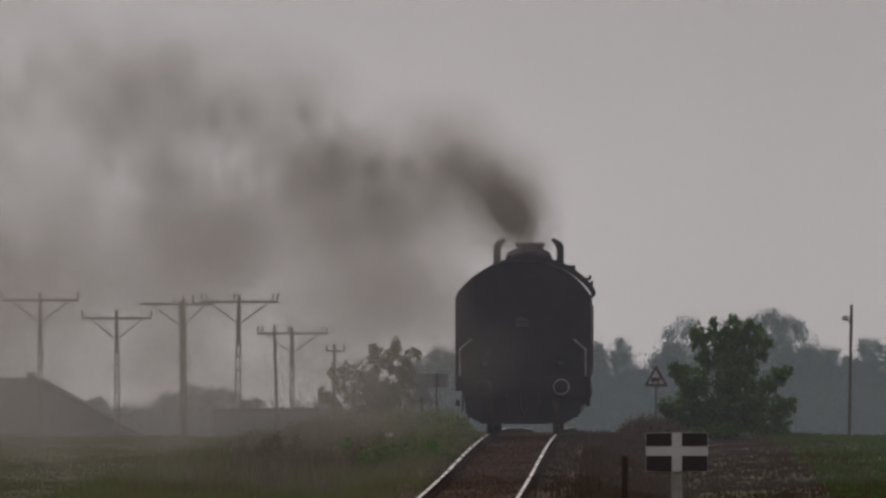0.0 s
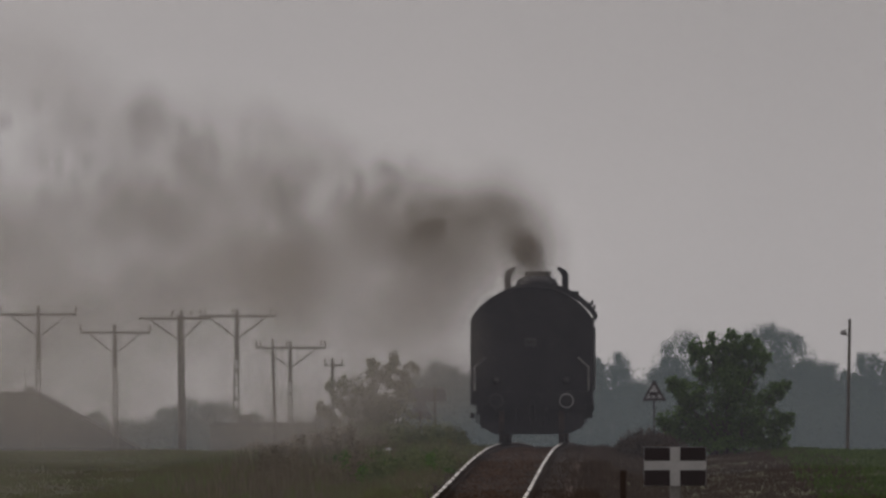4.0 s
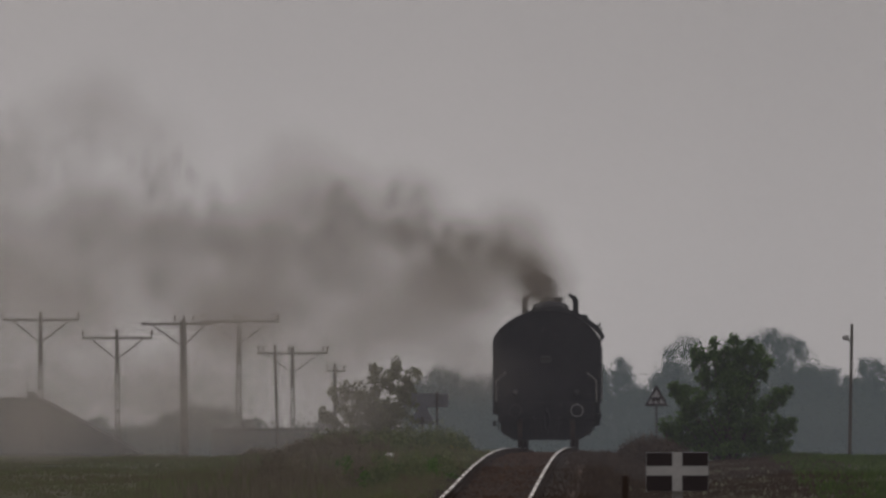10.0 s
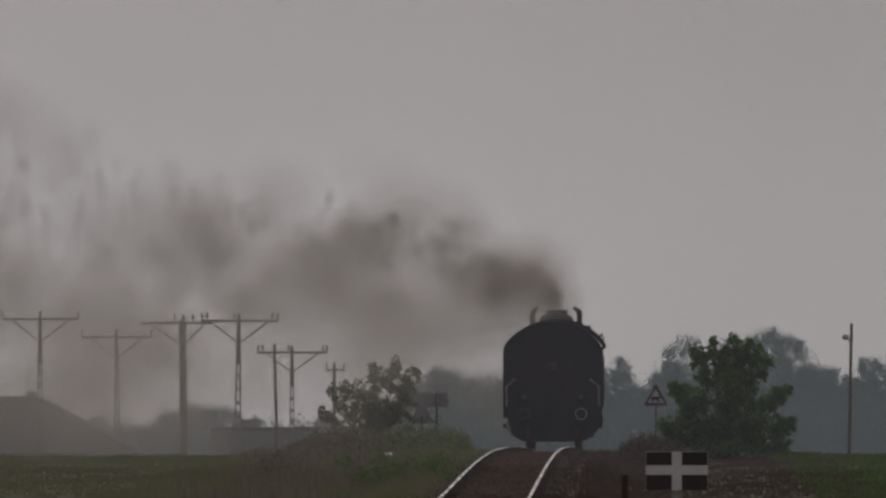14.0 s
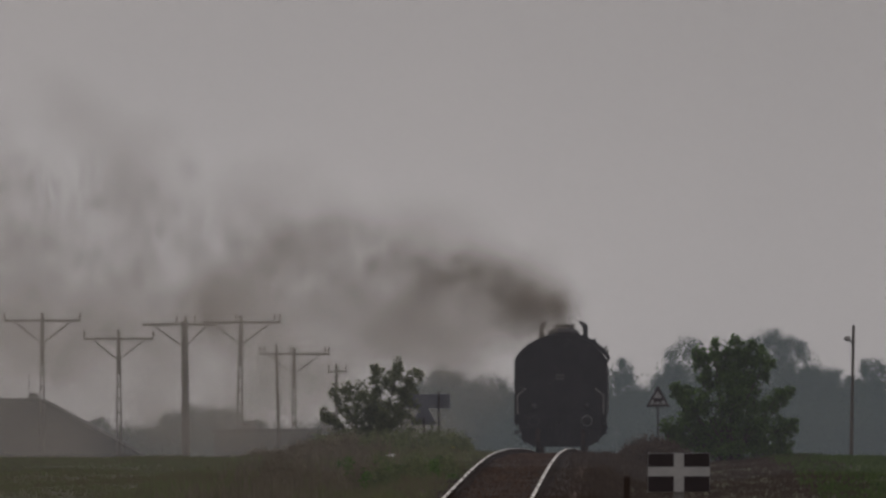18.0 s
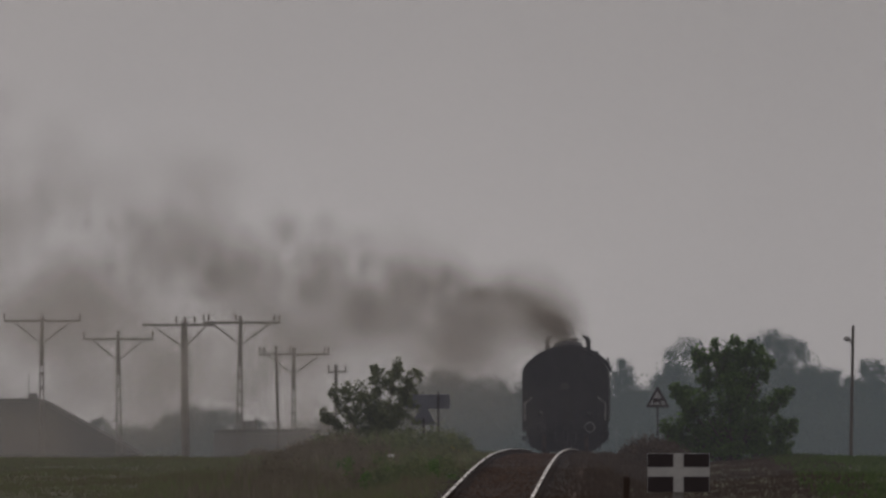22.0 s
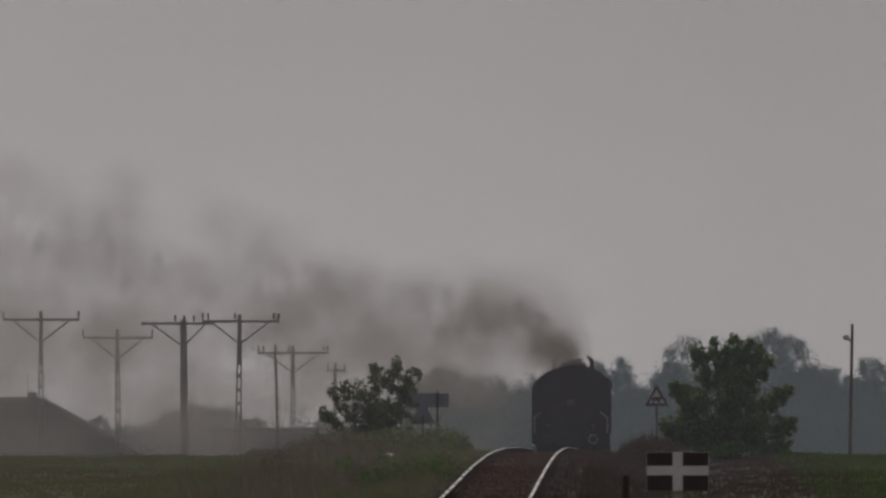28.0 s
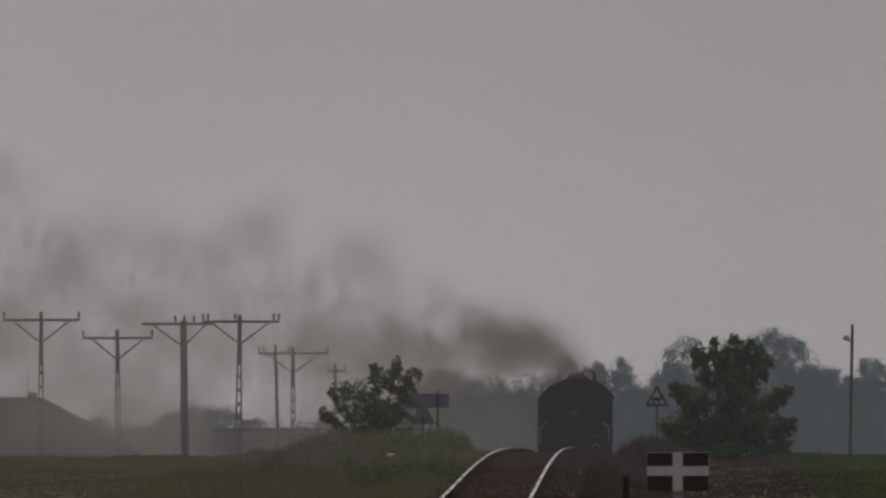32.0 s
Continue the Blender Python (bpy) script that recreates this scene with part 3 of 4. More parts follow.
def build_engine():
    e = empty("steam_locomotive", pose(TRACK_X, TAIL + 8.3, rail_z(TAIL + 8.3)), "black steam locomotive hauling its tender away under smoke", "locomotive")
    # y from the cab's rear
    roof = [(x * 1.01 + 0.055, z + 0.14) for x, z in ARCH]
    inner = [(x * 0.97 + 0.045, z + 0.02) for x, z in ARCH][::-1]
    part("cab_roof", slab(bmesh.new(), roof + inner, -0.6, 2.4), M_BLACK, e, "arched black cab roof")
    bm = bmesh.new()
    for s in (-1, 1):
        box(bm, s * 1.47 - 0.02, s * 1.47 + 0.02, 0, 2.2, 1.3, 2.25)
        box(bm, s * 1.47 - 0.02, s * 1.47 + 0.02, 0, 0.3, 2.25, 3.2)
        box(bm, s * 1.47 - 0.02, s * 1.47 + 0.02, 0.95, 1.2, 2.25, 3.2)
        box(bm, s * 1.47 - 0.02, s * 1.47 + 0.02, 1.9, 2.2, 2.25, 3.2)
        box(bm, s * 1.47 - 0.02, s * 1.47 + 0.02, 0.3, 1.9, 3.0, 3.2)
    slab(bm, [(-1.45, 1.3)] + [(x * 0.96, z + 0.05) for x, z in ARCH] + [(1.45, 1.3)], 2.16, 2.2)
    box(bm, -1.45, 1.45, -0.3, 2.2, 1.22, 1.32)
    part("cab", bm, M_BLACK, e)
    for s in (-1, 1):
        bm = pipe(bmesh.new(), [(s * 1.48, -0.05, 1.4), (s * 1.515, -0.05, 1.45), (s * 1.515, -0.05, 2.9), (s * 1.48, -0.05, 2.95)], 0.018)
        part("grab_rail", bm, M_STEEL, e)
        if s > 0:
            part("roof_bracket", pipe(bmesh.new(), [(s * 1.36, 0.9, 3.42), (s * 1.49, 0.9, 3.40), (s * 1.50, 0.9, 3.50)], 0.03), M_BLACK, e)
            part("roof_bracket", pipe(bmesh.new(), [(s * 1.25, 1.7, 3.55), (s * 1.44, 1.7, 3.54), (s * 1.45, 1.7, 3.64)], 0.03), M_BLACK, e)
        if s > 0:
            part("roof_vent", box(bmesh.new(), 0.79, 1.11, 0.6, 1.4, 3.74, 3.86, 0.02), M_BLACK, e)
    bm = bmesh.new()
    lathe(bm, [(0.6, 0), (0.92, 0.05), (0.98, 2.4), (0.93, 2.6), (0.93, 6.6), (0.97, 6.65), (0.97, 9.6), (0.85, 9.75)], 36, Matrix.Translation((0, 2.0, 3.0)) @ Matrix.Rotation(radians(-90), 4, "X"))
    part("boiler", bm, M_BLACK, e, "sooty black boiler", smooth=False)
    bm = lathe(bmesh.new(), [(0.46, 3.75), (0.40, 3.95), (0.33, 4.1), (0.32, 4.36), (0.35, 4.38), (0.35, 4.45), (0.27, 4.46), (0.26, 4.2)], 24, Matrix.Translation((0, 10.2, 0)))
    part("chimney", bm, M_BLACK, e, "short black chimney")
    for y, r, top in ((4.6, 0.42, 4.24), (6.4, 0.55, 4.30), (8.2, 0.5, 4.26)):
        bm = lathe(bmesh.new(), [(r, 3.6), (r, top - 0.25), (r * 0.9, top - 0.1), (r * 0.6, top - 0.02), (r * 0.2, top)], 24, Matrix.Translation((0, y, 0)))
        part("boiler_dome", bm, M_BLACK, e)
    bm = box(bmesh.new(), -0.56, 0.56, 5.2, 9.6, 3.75, 4.16, 0.16)
    part("boiler_casing", bm, M_BLACK, e)
    for s in (-1, 1):
        # smoke deflector: upright plate whose upper edge is bent inwards
        bm = slab(bmesh.new(), [(s * 0.83, 3.2), (s * 0.83, 4.38), (s * 0.78, 4.48), (s * 0.58, 4.59), (s * 0.53, 4.52), (s * 0.62, 4.44), (s * 0.665, 4.33), (s * 0.66, 3.2)], 9.4, 11.2)
        for v in bm.verts:
            v.co.z = min(v.co.z, 3.2) if v.co.z < 3.3 else v.co.z - 0.02
            v.co.x -= 0.03
        part("smoke_deflector", bm, M_BLACK, e, "narrow black smoke deflector bent in at the top")
        bm = bmesh.new()
        box(bm, s * 1.15 - 0.35, s * 1.15 + 0.35, 2.2, 11.6, 1.70, 1.74)
        part("running_board", bm, M_BLACK, e)
        bm = bmesh.new()
        rod(bm, (s * 1.12, 9.3, 0.95), (s * 1.12, 10.5, 0.95), 0.36, seg=20)
        rod(bm, (s * 1.12, 9.2, 1.5), (s * 1.12, 10.6, 1.5), 0.18, seg=16)
        part("cylinder", bm, M_BLACK, e)
        buffer(e, s * 0.875, 12.0, -1)
        bm = box(bmesh.new(), s * 1.13 - 0.04, s * 1.13 + 0.04, 3.6, 9.0, 0.80, 0.92)
        part("connecting_rod", bm, M_STEEL, e)
    bm = bmesh.new()
    box(bm, -0.6, 0.6, 0.2, 11.9, 0.75, 1.25)
    box(bm, -1.35, 1.35, 11.9, 12.02, 0.8, 1.3)
    part("main_frame", bm, M_BLACK, e)
    for y in (3.6, 5.5, 7.4):
        wheelset(e, y, 0.875, 14)
    wheelset(e, 10.6, 0.5, 10)
    wheelset(e, 1.3, 0.5, 10)
    TRAIN_MOVES.append((e, train_rows(2.0, 9.5, 8.3, 0.05)))


build_tender()
build_engine()


# ---- poles ----
def t_pole(px, top, d, arm_y, left, right, r, mat, brace=True, lean=0.0, pins=(), slot=None, label="weathered power pole with a crossarm and insulators"):
    k = d / FOCAL
    x = (px - 1126) * k
    zt, za = EYE.z + (760 - top) * k, EYE.z + (760 - arm_y) * k
    zg = ground_z(x, d) - 0.1
    p = empty("power_pole", pose(x, d, zg), label, "power pole", "power line poles")
    bm = bmesh.new()
    hp = zt - zg
    if slot:
        # a concrete post whose foot is two legs joined by rungs
        hs = EYE.z + (760 - slot) * k - zg
        wb, wt, leg = r * 1.75, r * 1.25, r * 0.72
        for e in (-1, 1):
            slab(bm, [(e * wb, 0), (e * (wb - leg), 0), (e * (wt - leg), hs), (e * wt, hs)], -r, r)
        slab(bm, [(-wt, hs - 0.1), (wt, hs - 0.1), (r * 0.85, hp), (-r * 0.85, hp)], -r * 0.9, r * 0.9)
        for i in range(int(hs / 0.5)):
            box(bm, leg - wt, wt - leg, -r * 0.8, r * 0.8, 0.3 + i * 0.5, 0.44 + i * 0.5)
        for v in bm.verts:
            v.co.x += lean * (1 - v.co.z / hp)
    else:
        rod(bm, (lean, 0, 0), (0, 0, hp), r * 1.25, r, 12)
    part("pole", bm, mat, p)
    if left is not None:
        xa, xb = (left - px) * k, (right - px) * k
        ha = za - zg
        bm = box(bmesh.new(), xa, xb, -r - 0.08, -r + 0.02, ha - 0.045, ha + 0.045, 0.01)
        part("crossarm", bm, mat, p)
        if brace:
            for e in (xa * 0.72, xb * 0.72):
                bm = rod(bmesh.new(), (e, -r - 0.02, ha - 0.05), (0, -r - 0.02, ha - 0.82), 0.028)
                part("brace", bm, mat, p)
        for q in pins:
            qx = (q - px) * k
            bm = rod(bmesh.new(), (qx, -r - 0.03, ha + 0.05), (qx, -r - 0.03, ha + 0.17), 0.02)
            pin = part("pin", bm, M_STEEL, p)
            bm = lathe(bmesh.new(), [(0.025, 0.10), (0.055, 0.12), (0.05, 0.17), (0.036, 0.19), (0.048, 0.22), (0.036, 0.29), (0.015, 0.31)], 10, Matrix.Translation((qx, -r - 0.03, ha)))
            part("insulator", bm, M_INSUL, pin)
    return p


t_pole(72, 550, 600, 565, 5, 140, 0.066, M_POLE, pins=(6, 139), slot=640)
t_pole(207, 582, 640, 597, 146, 270, 0.07, M_POLE, pins=(147, 269), lean=0.05, slot=655)
t_pole(324, 566, 605, 572, 250, 377, 0.12, M_POLE, pins=(310, 326, 343), lean=0.06)
t_pole(424, 556, 612, 568, 357, 494, 0.075, M_POLE, pins=(359, 368, 416, 484, 493), lean=-0.06, slot=640)
t_pole(487, 609, 690, 0, None, None, 0.06, M_POLE, lean=0.14, label="slim leaning wooden pole beside a power pole")
t_pole(518, 612, 690, 624, 456, 581, 0.07, M_POLE, pins=(458, 466, 512, 573, 580), slot=680)
mast = t_pole(593, 642, 760, 655, 578, 612, 0.075, M_POLE, brace=False, pins=(580, 610))
bm = box(bmesh.new(), -0.62, 0.1, -0.2, -0.1, 2.55, 2.65, 0.01)
part("crossarm", bm, M_POLE, mast)
p = t_pole(1508, 573, 600, 0, None, None, 0.052, M_BARK, lean=-0.09, label="lone dark wooden pole with a small lamp bracket")
hz = spot(1508, 597, 600).z - p.location.z
bm = pipe(bmesh.new(), [(0, 0, hz - 0.25), (-0.12, -0.05, hz - 0.05), (-0.2, -0.05, hz)], 0.025)
arm = part("lamp_bracket", bm, M_STEEL, p)
bm = lathe(bmesh.new(), [(0.04, 0.10), (0.10, 0.07), (0.13, -0.02), (0.09, -0.07), (0.03, -0.09)], 14, Matrix.Translation((-0.22, -0.05, hz)))
part("lamp_head", bm, M_STEEL, arm)


# ---- signs ----
def cross_board():
    d = 240.0
    k = d / FOCAL
    c = spot(1199, 833.8, d)
    zg = ground_z(c.x, d)
    s = empty("trackside_board", pose(c.x, d, zg), "black board with a white cross on a grey post", "railway sign")
    w, h, cz = 55 * k, 34.5 * k, c.z - zg
    part("post", rod(bmesh.new(), (0, 0.085, -0.3), (0, 0.085, cz + h * 0.6), 0.08, seg=14), M_CONCRETE, s, "grey concrete post")
    part("board", box(bmesh.new(), -w, w, -0.022, 0.0, cz - h, cz + h, 0.004), M_WHITE, s, "white-painted sheet board")
    bw, bh, up = 9 * k, 8.5 * k, 2 * k
    for sx in (-1, 1):
        for sz in (-1, 1):
            x0, x1 = sorted((sx * bw, sx * (w - 0.004)))
            z0, z1 = sorted((cz + up + sz * bh, cz + sz * (h - 0.004)))
            part("panel", box(bmesh.new(), x0, x1, -0.028, -0.0225, z0, z1, 0.002), M_SIGNBLACK, s, "black-painted panel")


cross_board()


def stump():
    c = spot(1107, 840, 238)
    zg = ground_z(c.x, 238)
    s = empty("marker_post", pose(c.x, 238, zg), "short dark weathered wooden marker post", "post")
    bm = box(bmesh.new(), -0.044, 0.044, -0.05, 0.05, -0.2, c.z - zg, 0.012)
    part("stake", bm, M_SLEEPER, s)


stump()


def triangle(bm, w, h, y0, y1, z0):
    return slab(bm, [(-w, z0), (-w * 0.93, z0 - 0.02), (w * 0.93, z0 - 0.02), (w, z0), (0.03, z0 + h), (-0.03, z0 + h)], y0, y1)


def warning_sign():
    d = 560.0
    k = d / FOCAL
    base = spot(1162, 717, d)
    zg = ground_z(base.x, d)
    s = empty("warning_sign", pose(base.x, d, zg), "triangular animal warning sign on a thin post", "road sign")
    z0 = base.z - zg
    w, h = 21 * k, 36 * k
    part("post", rod(bmesh.new(), (0, 0.03, -0.2), (0, 0.03, z0 + 0.5), 0.03), M_SIGNBLACK, s)
    part("border", triangle(bmesh.new(), w, h, -0.01, 0.0, z0), M_SIGNBLACK, s, "dark red-black border")
    part("face", slab(bmesh.new(), [(-w * 0.70, z0 + h * 0.105), (w * 0.70, z0 + h * 0.105), (0, z0 + h * 0.80)], -0.016, -0.0105), M_SIGNFACE, s, "pale sign face greyed as in backlit shade")
    bm = bmesh.new()
    q = z0 + h * 0.14
    slab(bm, [(-0.15, q + 0.07), (-0.16, q + 0.17), (-0.08, q + 0.19), (0.08, q + 0.18), (0.14, q + 0.21), (0.19, q + 0.16), (0.18, q + 0.12), (0.12, q + 0.12), (0.10, q + 0.07)], -0.022, -0.0165)
    for x in (-0.13, -0.07, 0.05, 0.10):
        box(bm, x - 0.016, x + 0.016, -0.022, -0.0165, q, q + 0.09)
    part("cow_symbol", bm, M_SIGNBLACK, s)


warning_sign()


def sign_backs():
    d = 520.0
    k = d / FOCAL
    c = spot(748, 748, d)
    zg = ground_z(c.x, d)
    s = empty("warning_sign", pose(c.x, d, zg), "grey back of a triangular road sign", "road sign")
    part("plate", triangle(bmesh.new(), 22 * k, 39 * k, 0.0, 0.012, c.z - zg), M_SIGNBACK, s)
    part("post", rod(bmesh.new(), (0, -0.03, -0.2), (0, -0.03, c.z - zg + 0.2), 0.035), M_SIGNBLACK, s, "dark steel post")
    for dz in (0.12, 0.4):
        part("bracket", box(bmesh.new(), -0.12, 0.12, -0.02, 0.0, c.z - zg + dz, c.z - zg + dz + 0.03), M_SIGNBACK, s)
    d = 528.0
    k = d / FOCAL
    c = spot(774, 720, d)
    zg = ground_z(c.x, d)
    s = empty("place_name_sign", pose(c.x, d, zg), "grey back of a long rectangular road sign", "road sign")
    part("plate", box(bmesh.new(), -58 * k, 20 * k, 0.0, 0.02, c.z - zg, c.z - zg + 25 * k, 0.006), M_SIGNBACK, s)
    part("post", rod(bmesh.new(), (0, -0.035, -0.2), (0, -0.035, c.z - zg + 29 * k), 0.035), M_SIGNBLACK, s, "dark steel post")


sign_backs()


# ---- buildings ----
def barn():
    d = 900.0
    k = d / FOCAL
    a, b = spot(66, 702, d), spot(245, 800, d)
    zg = ground_z(a.x, d) - 0.3
    s = empty("barn", pose(a.x, d, zg), "long low barn under a broad dark roof", "barn")
    zr = a.z - zg
    half = b.x - a.x
    ze = b.z - zg
    ze = max(ze, 0.6)
    L = 9.0
    part("wall", box(bmesh.new(), -L - half + 0.5, half - 0.5, 0.5, 9.5, 0, ze - 0.05), M_PLASTER, s)
    bm = slab(bmesh.new(), [(-L, zr), (0, zr), (half, ze), (half, ze - 0.15), (0, zr - 0.2), (-L, zr - 0.2)], 0, 10)
    part("roof", bm, M_ROOF, s, "dark weathered roof slope")
    # the roof's hipped near face
    verts = [(-L - half, 0.0, ze), (half, 0.0, ze), (0, 3.5, zr + 0.02), (-L, 3.5, zr + 0.02), (-L - half, 0.0, ze - 0.2), (half, 0.0, ze - 0.2)]
    raw("hip_roof", verts, [(0, 1, 2, 3), (4, 5, 1, 0)], M_ROOF, s)
    cx = (52 - 66) * k
    ch = part("chimney", box(bmesh.new(), cx - 0.25, cx + 0.25, 3.2, 3.8, zr - 0.4, zr + 0.28, 0.03), M_ROOF, s)
    part("antenna", rod(bmesh.new(), (cx - 0.2, 3.5, zr), (cx - 0.24, 3.5, zr + 1.25), 0.025), M_STEEL, s)
    part("eaves_wall", box(bmesh.new(), -L - half + 0.6, half - 0.6, 0.3, 0.5, 0, ze), M_PLASTER, s)


barn()


def shed():
    d = 980.0
    k = d / FOCAL
    a, b = spot(376, 757, d), spot(566, 757, d)
    zg = ground_z(a.x, d) - 0.3
    s = empty("shed", pose((a.x + b.x) / 2, d, zg), "long low grey farm shed", "shed")
    w, h = (b.x - a.x) / 2, a.z - zg
    part("wall", box(bmesh.new(), -w, w, 0, 6, 0, h - 0.15), M_SHED, s)
    part("roof", slab(bmesh.new(), [(-w - 0.1, h - 0.15), (-w - 0.1, h), (w + 0.1, h + 0.05), (w + 0.1, h - 0.15)], -0.3, 6.3), M_ROOF, s)
    xa = spot(452, 742, d)
    part("tank", rod(bmesh.new(), (xa.x - s.location.x - 0.5, 3, h - 0.1), (xa.x - s.location.x - 0.5, 3, xa.z - zg), 0.5, 0.45, 16), M_SHED, s, "squat grey roof tank")
    xb, xc = spot(563, 729, d), spot(590, 729, d)
    part("hopper", box(bmesh.new(), xb.x - s.location.x, xc.x - s.location.x, 1.0, 2.2, h - 0.1, xb.z - zg, 0.05), M_CONCRETE, s, "pale grey hopper")


shed()


# ---- plants ----
def leaf_quads(rs, centres, radii, count, size, flat=0.55, loose=False):
    """Quads scattered in lobes: an array of corners."""
    centres, radii = np.array(centres), np.array(radii)
    weight = radii[:, 0] * radii[:, 2]
    pick = rs.choice(len(centres), count, p=weight / weight.sum())
    v = rs.normal(size=(count, 3))
    v /= np.linalg.norm(v, axis=1)[:, None]
    rad = rs.uniform(0.25, 1.0, count) ** 0.6 * (1 + 0.22 * rs.normal(size=count))
    if loose:
        rad = np.minimum(np.abs(rs.normal(size=count)) * 0.65, 1.2)
    pos = centres[pick] + v * radii[pick] * rad[:, None]
    n = rs.normal(size=(count, 3))
    n /= np.linalg.norm(n, axis=1)[:, None]
    u = np.cross(n, rs.normal(size=(count, 3)))
    u /= np.linalg.norm(u, axis=1)[:, None]
    w = np.cross(n, u)
    s = size * rs.uniform(0.6, 1.3, count)[:, None]
    quads = np.stack([pos - u * s, pos - w * s * flat, pos + u * s, pos + w * s * flat], axis=1)
    return quads.reshape(-1, 3)


def leaf_part(name, corners, mat, parent, label=""):
    n = len(corners) // 4
    ob = raw(name, corners.tolist(), np.arange(n * 4).reshape(n, 4).tolist(), mat, parent)
    if label:
        ob["label"] = label
    return ob


def limb(bm, rnd, a, b, r):
    """A crooked tapering branch."""
    a, b = Vector(a), Vector(b)
    pts = [a]
    for i in (1, 2, 3):
        q = a.lerp(b, i / 3)
        pts.append(q + Vector((rnd.uniform(-1, 1), rnd.uniform(-1, 1), rnd.uniform(-0.4, 0.4))) * (b - a).length * (0.07 if i < 3 else 0))
    for i in range(3):
        rod(bm, pts[i], pts[i + 1], r * (1 - 0.28 * i), r * (1 - 0.28 * (i + 1)), 7)


def bush(name, px, py, d, lobes, count, size, mat, label, stem=0.06, deep=1.0, seed=1, twigs=()):
    """lobes: (px, py, half width, half height) as they spread round the stem."""
    k = d / FOCAL
    rs, rnd = np.random.RandomState(seed), random.Random(seed)
    base = spot(px, py, d)
    zg = min(ground_z(base.x, d), base.z + 0.2)
    b = empty(name, pose(base.x, d, zg), label, "bush")
    centres, radii = [], []
    for lx, ly, hw, hh in lobes:
        c = spot(lx, ly, d)
        centres.append((c.x - base.x, rnd.uniform(-0.5, 0.5) * deep, c.z - zg))
        radii.append((hw * k, (hw * k * 0.5 + 0.35) * deep, hh * k))
    bm = bmesh.new()
    for c in centres:
        limb(bm, rnd, (rnd.uniform(-0.15, 0.15), 0, -0.1), c, stem)
    for tx, ty in twigs:
        c = spot(tx, ty, d)
        limb(bm, rnd, (0, 0, 0.3), (c.x - base.x, rnd.uniform(-0.3, 0.3), c.z - zg), stem * 0.5)
        tip = Vector((c.x - base.x, 0, c.z - zg))
        for f in (0.72, 0.86, 0.98):
            q = Vector((0, 0, 0.3)).lerp(tip, f)
            centres.append((q.x + rnd.uniform(-0.08, 0.08), rnd.uniform(-0.3, 0.3), q.z))
            radii.append((0.16 * (1.25 - f * 0.5), 0.2, 0.16))
    # leafy sprays stand out of each lobe
    for c, r in list(zip(centres, radii)):
        for i in range(12):
            v = Vector((rnd.gauss(0, 1), rnd.gauss(0, 1), rnd.gauss(0.25, 1))).normalized()
            f = rnd.uniform(0.08, 0.22)
            centres.append((c[0] + v.x * r[0] * 1.05, c[1] + v.y * r[1], max(c[2] + v.z * r[2] * 1.05, 0.1)))
            radii.append((r[0] * f + 0.04, r[1] * f + 0.04, r[2] * f + 0.04))
    part("stems", bm, M_BARK, b)
    leaf_part("crown", leaf_quads(rs, centres, radii, count, size, loose=True), mat, b)
    return b


bush("roadside_bush", 1285, 800, 450,
     [(1290, 722, 44, 48), (1300, 655, 32, 30), (1262, 630, 18, 15), (1244, 627, 16, 12), (1318, 622, 18, 18), (1352, 640, 15, 16), (1300, 690, 38, 28), (1208, 692, 22, 10), (1236, 706, 24, 18), (1374, 697, 20, 10),
      (1350, 714, 22, 15), (1205, 746, 28, 16), (1235, 756, 32, 22), (1184, 760, 12, 9), (1285, 768, 58, 26), (1345, 752, 38, 28), (1386, 757, 16, 18), (1384, 786, 14, 14), (1330, 784, 40, 16), (1252, 780, 38, 14), (1222, 786, 36, 14), (1290, 796, 60, 14), (1358, 796, 34, 13)],
     46000, 0.046, M_LEAF, "dense green roadside bush with uneven shoots", seed=3,
     twigs=((1228, 618), (1240, 632), (1264, 604), (1282, 620), (1300, 598), (1325, 608), (1345, 616), (1360, 640), (1186, 684), (1200, 704), (1397, 690), (1404, 748), (1170, 752), (1180, 772)))
bush("hedgerow_bush", 660, 775, 505,
     [(607, 690, 22, 16), (640, 700, 34, 26), (680, 672, 28, 20), (712, 688, 26, 22), (660, 728, 50, 30), (700, 722, 36, 34), (620, 735, 26, 18), (690, 750, 45, 22), (640, 758, 36, 14), (665, 768, 60, 14), (664, 742, 48, 24), (704, 655, 8, 14), (665, 655, 10, 8)],
     21000, 0.044, M_LEAF2, "ragged green hedgerow bush with bare twigs showing", seed=9, stem=0.045,
     twigs=((706, 636), (664, 648), (582, 692), (570, 728), (575, 735), (735, 660), (724, 655)))


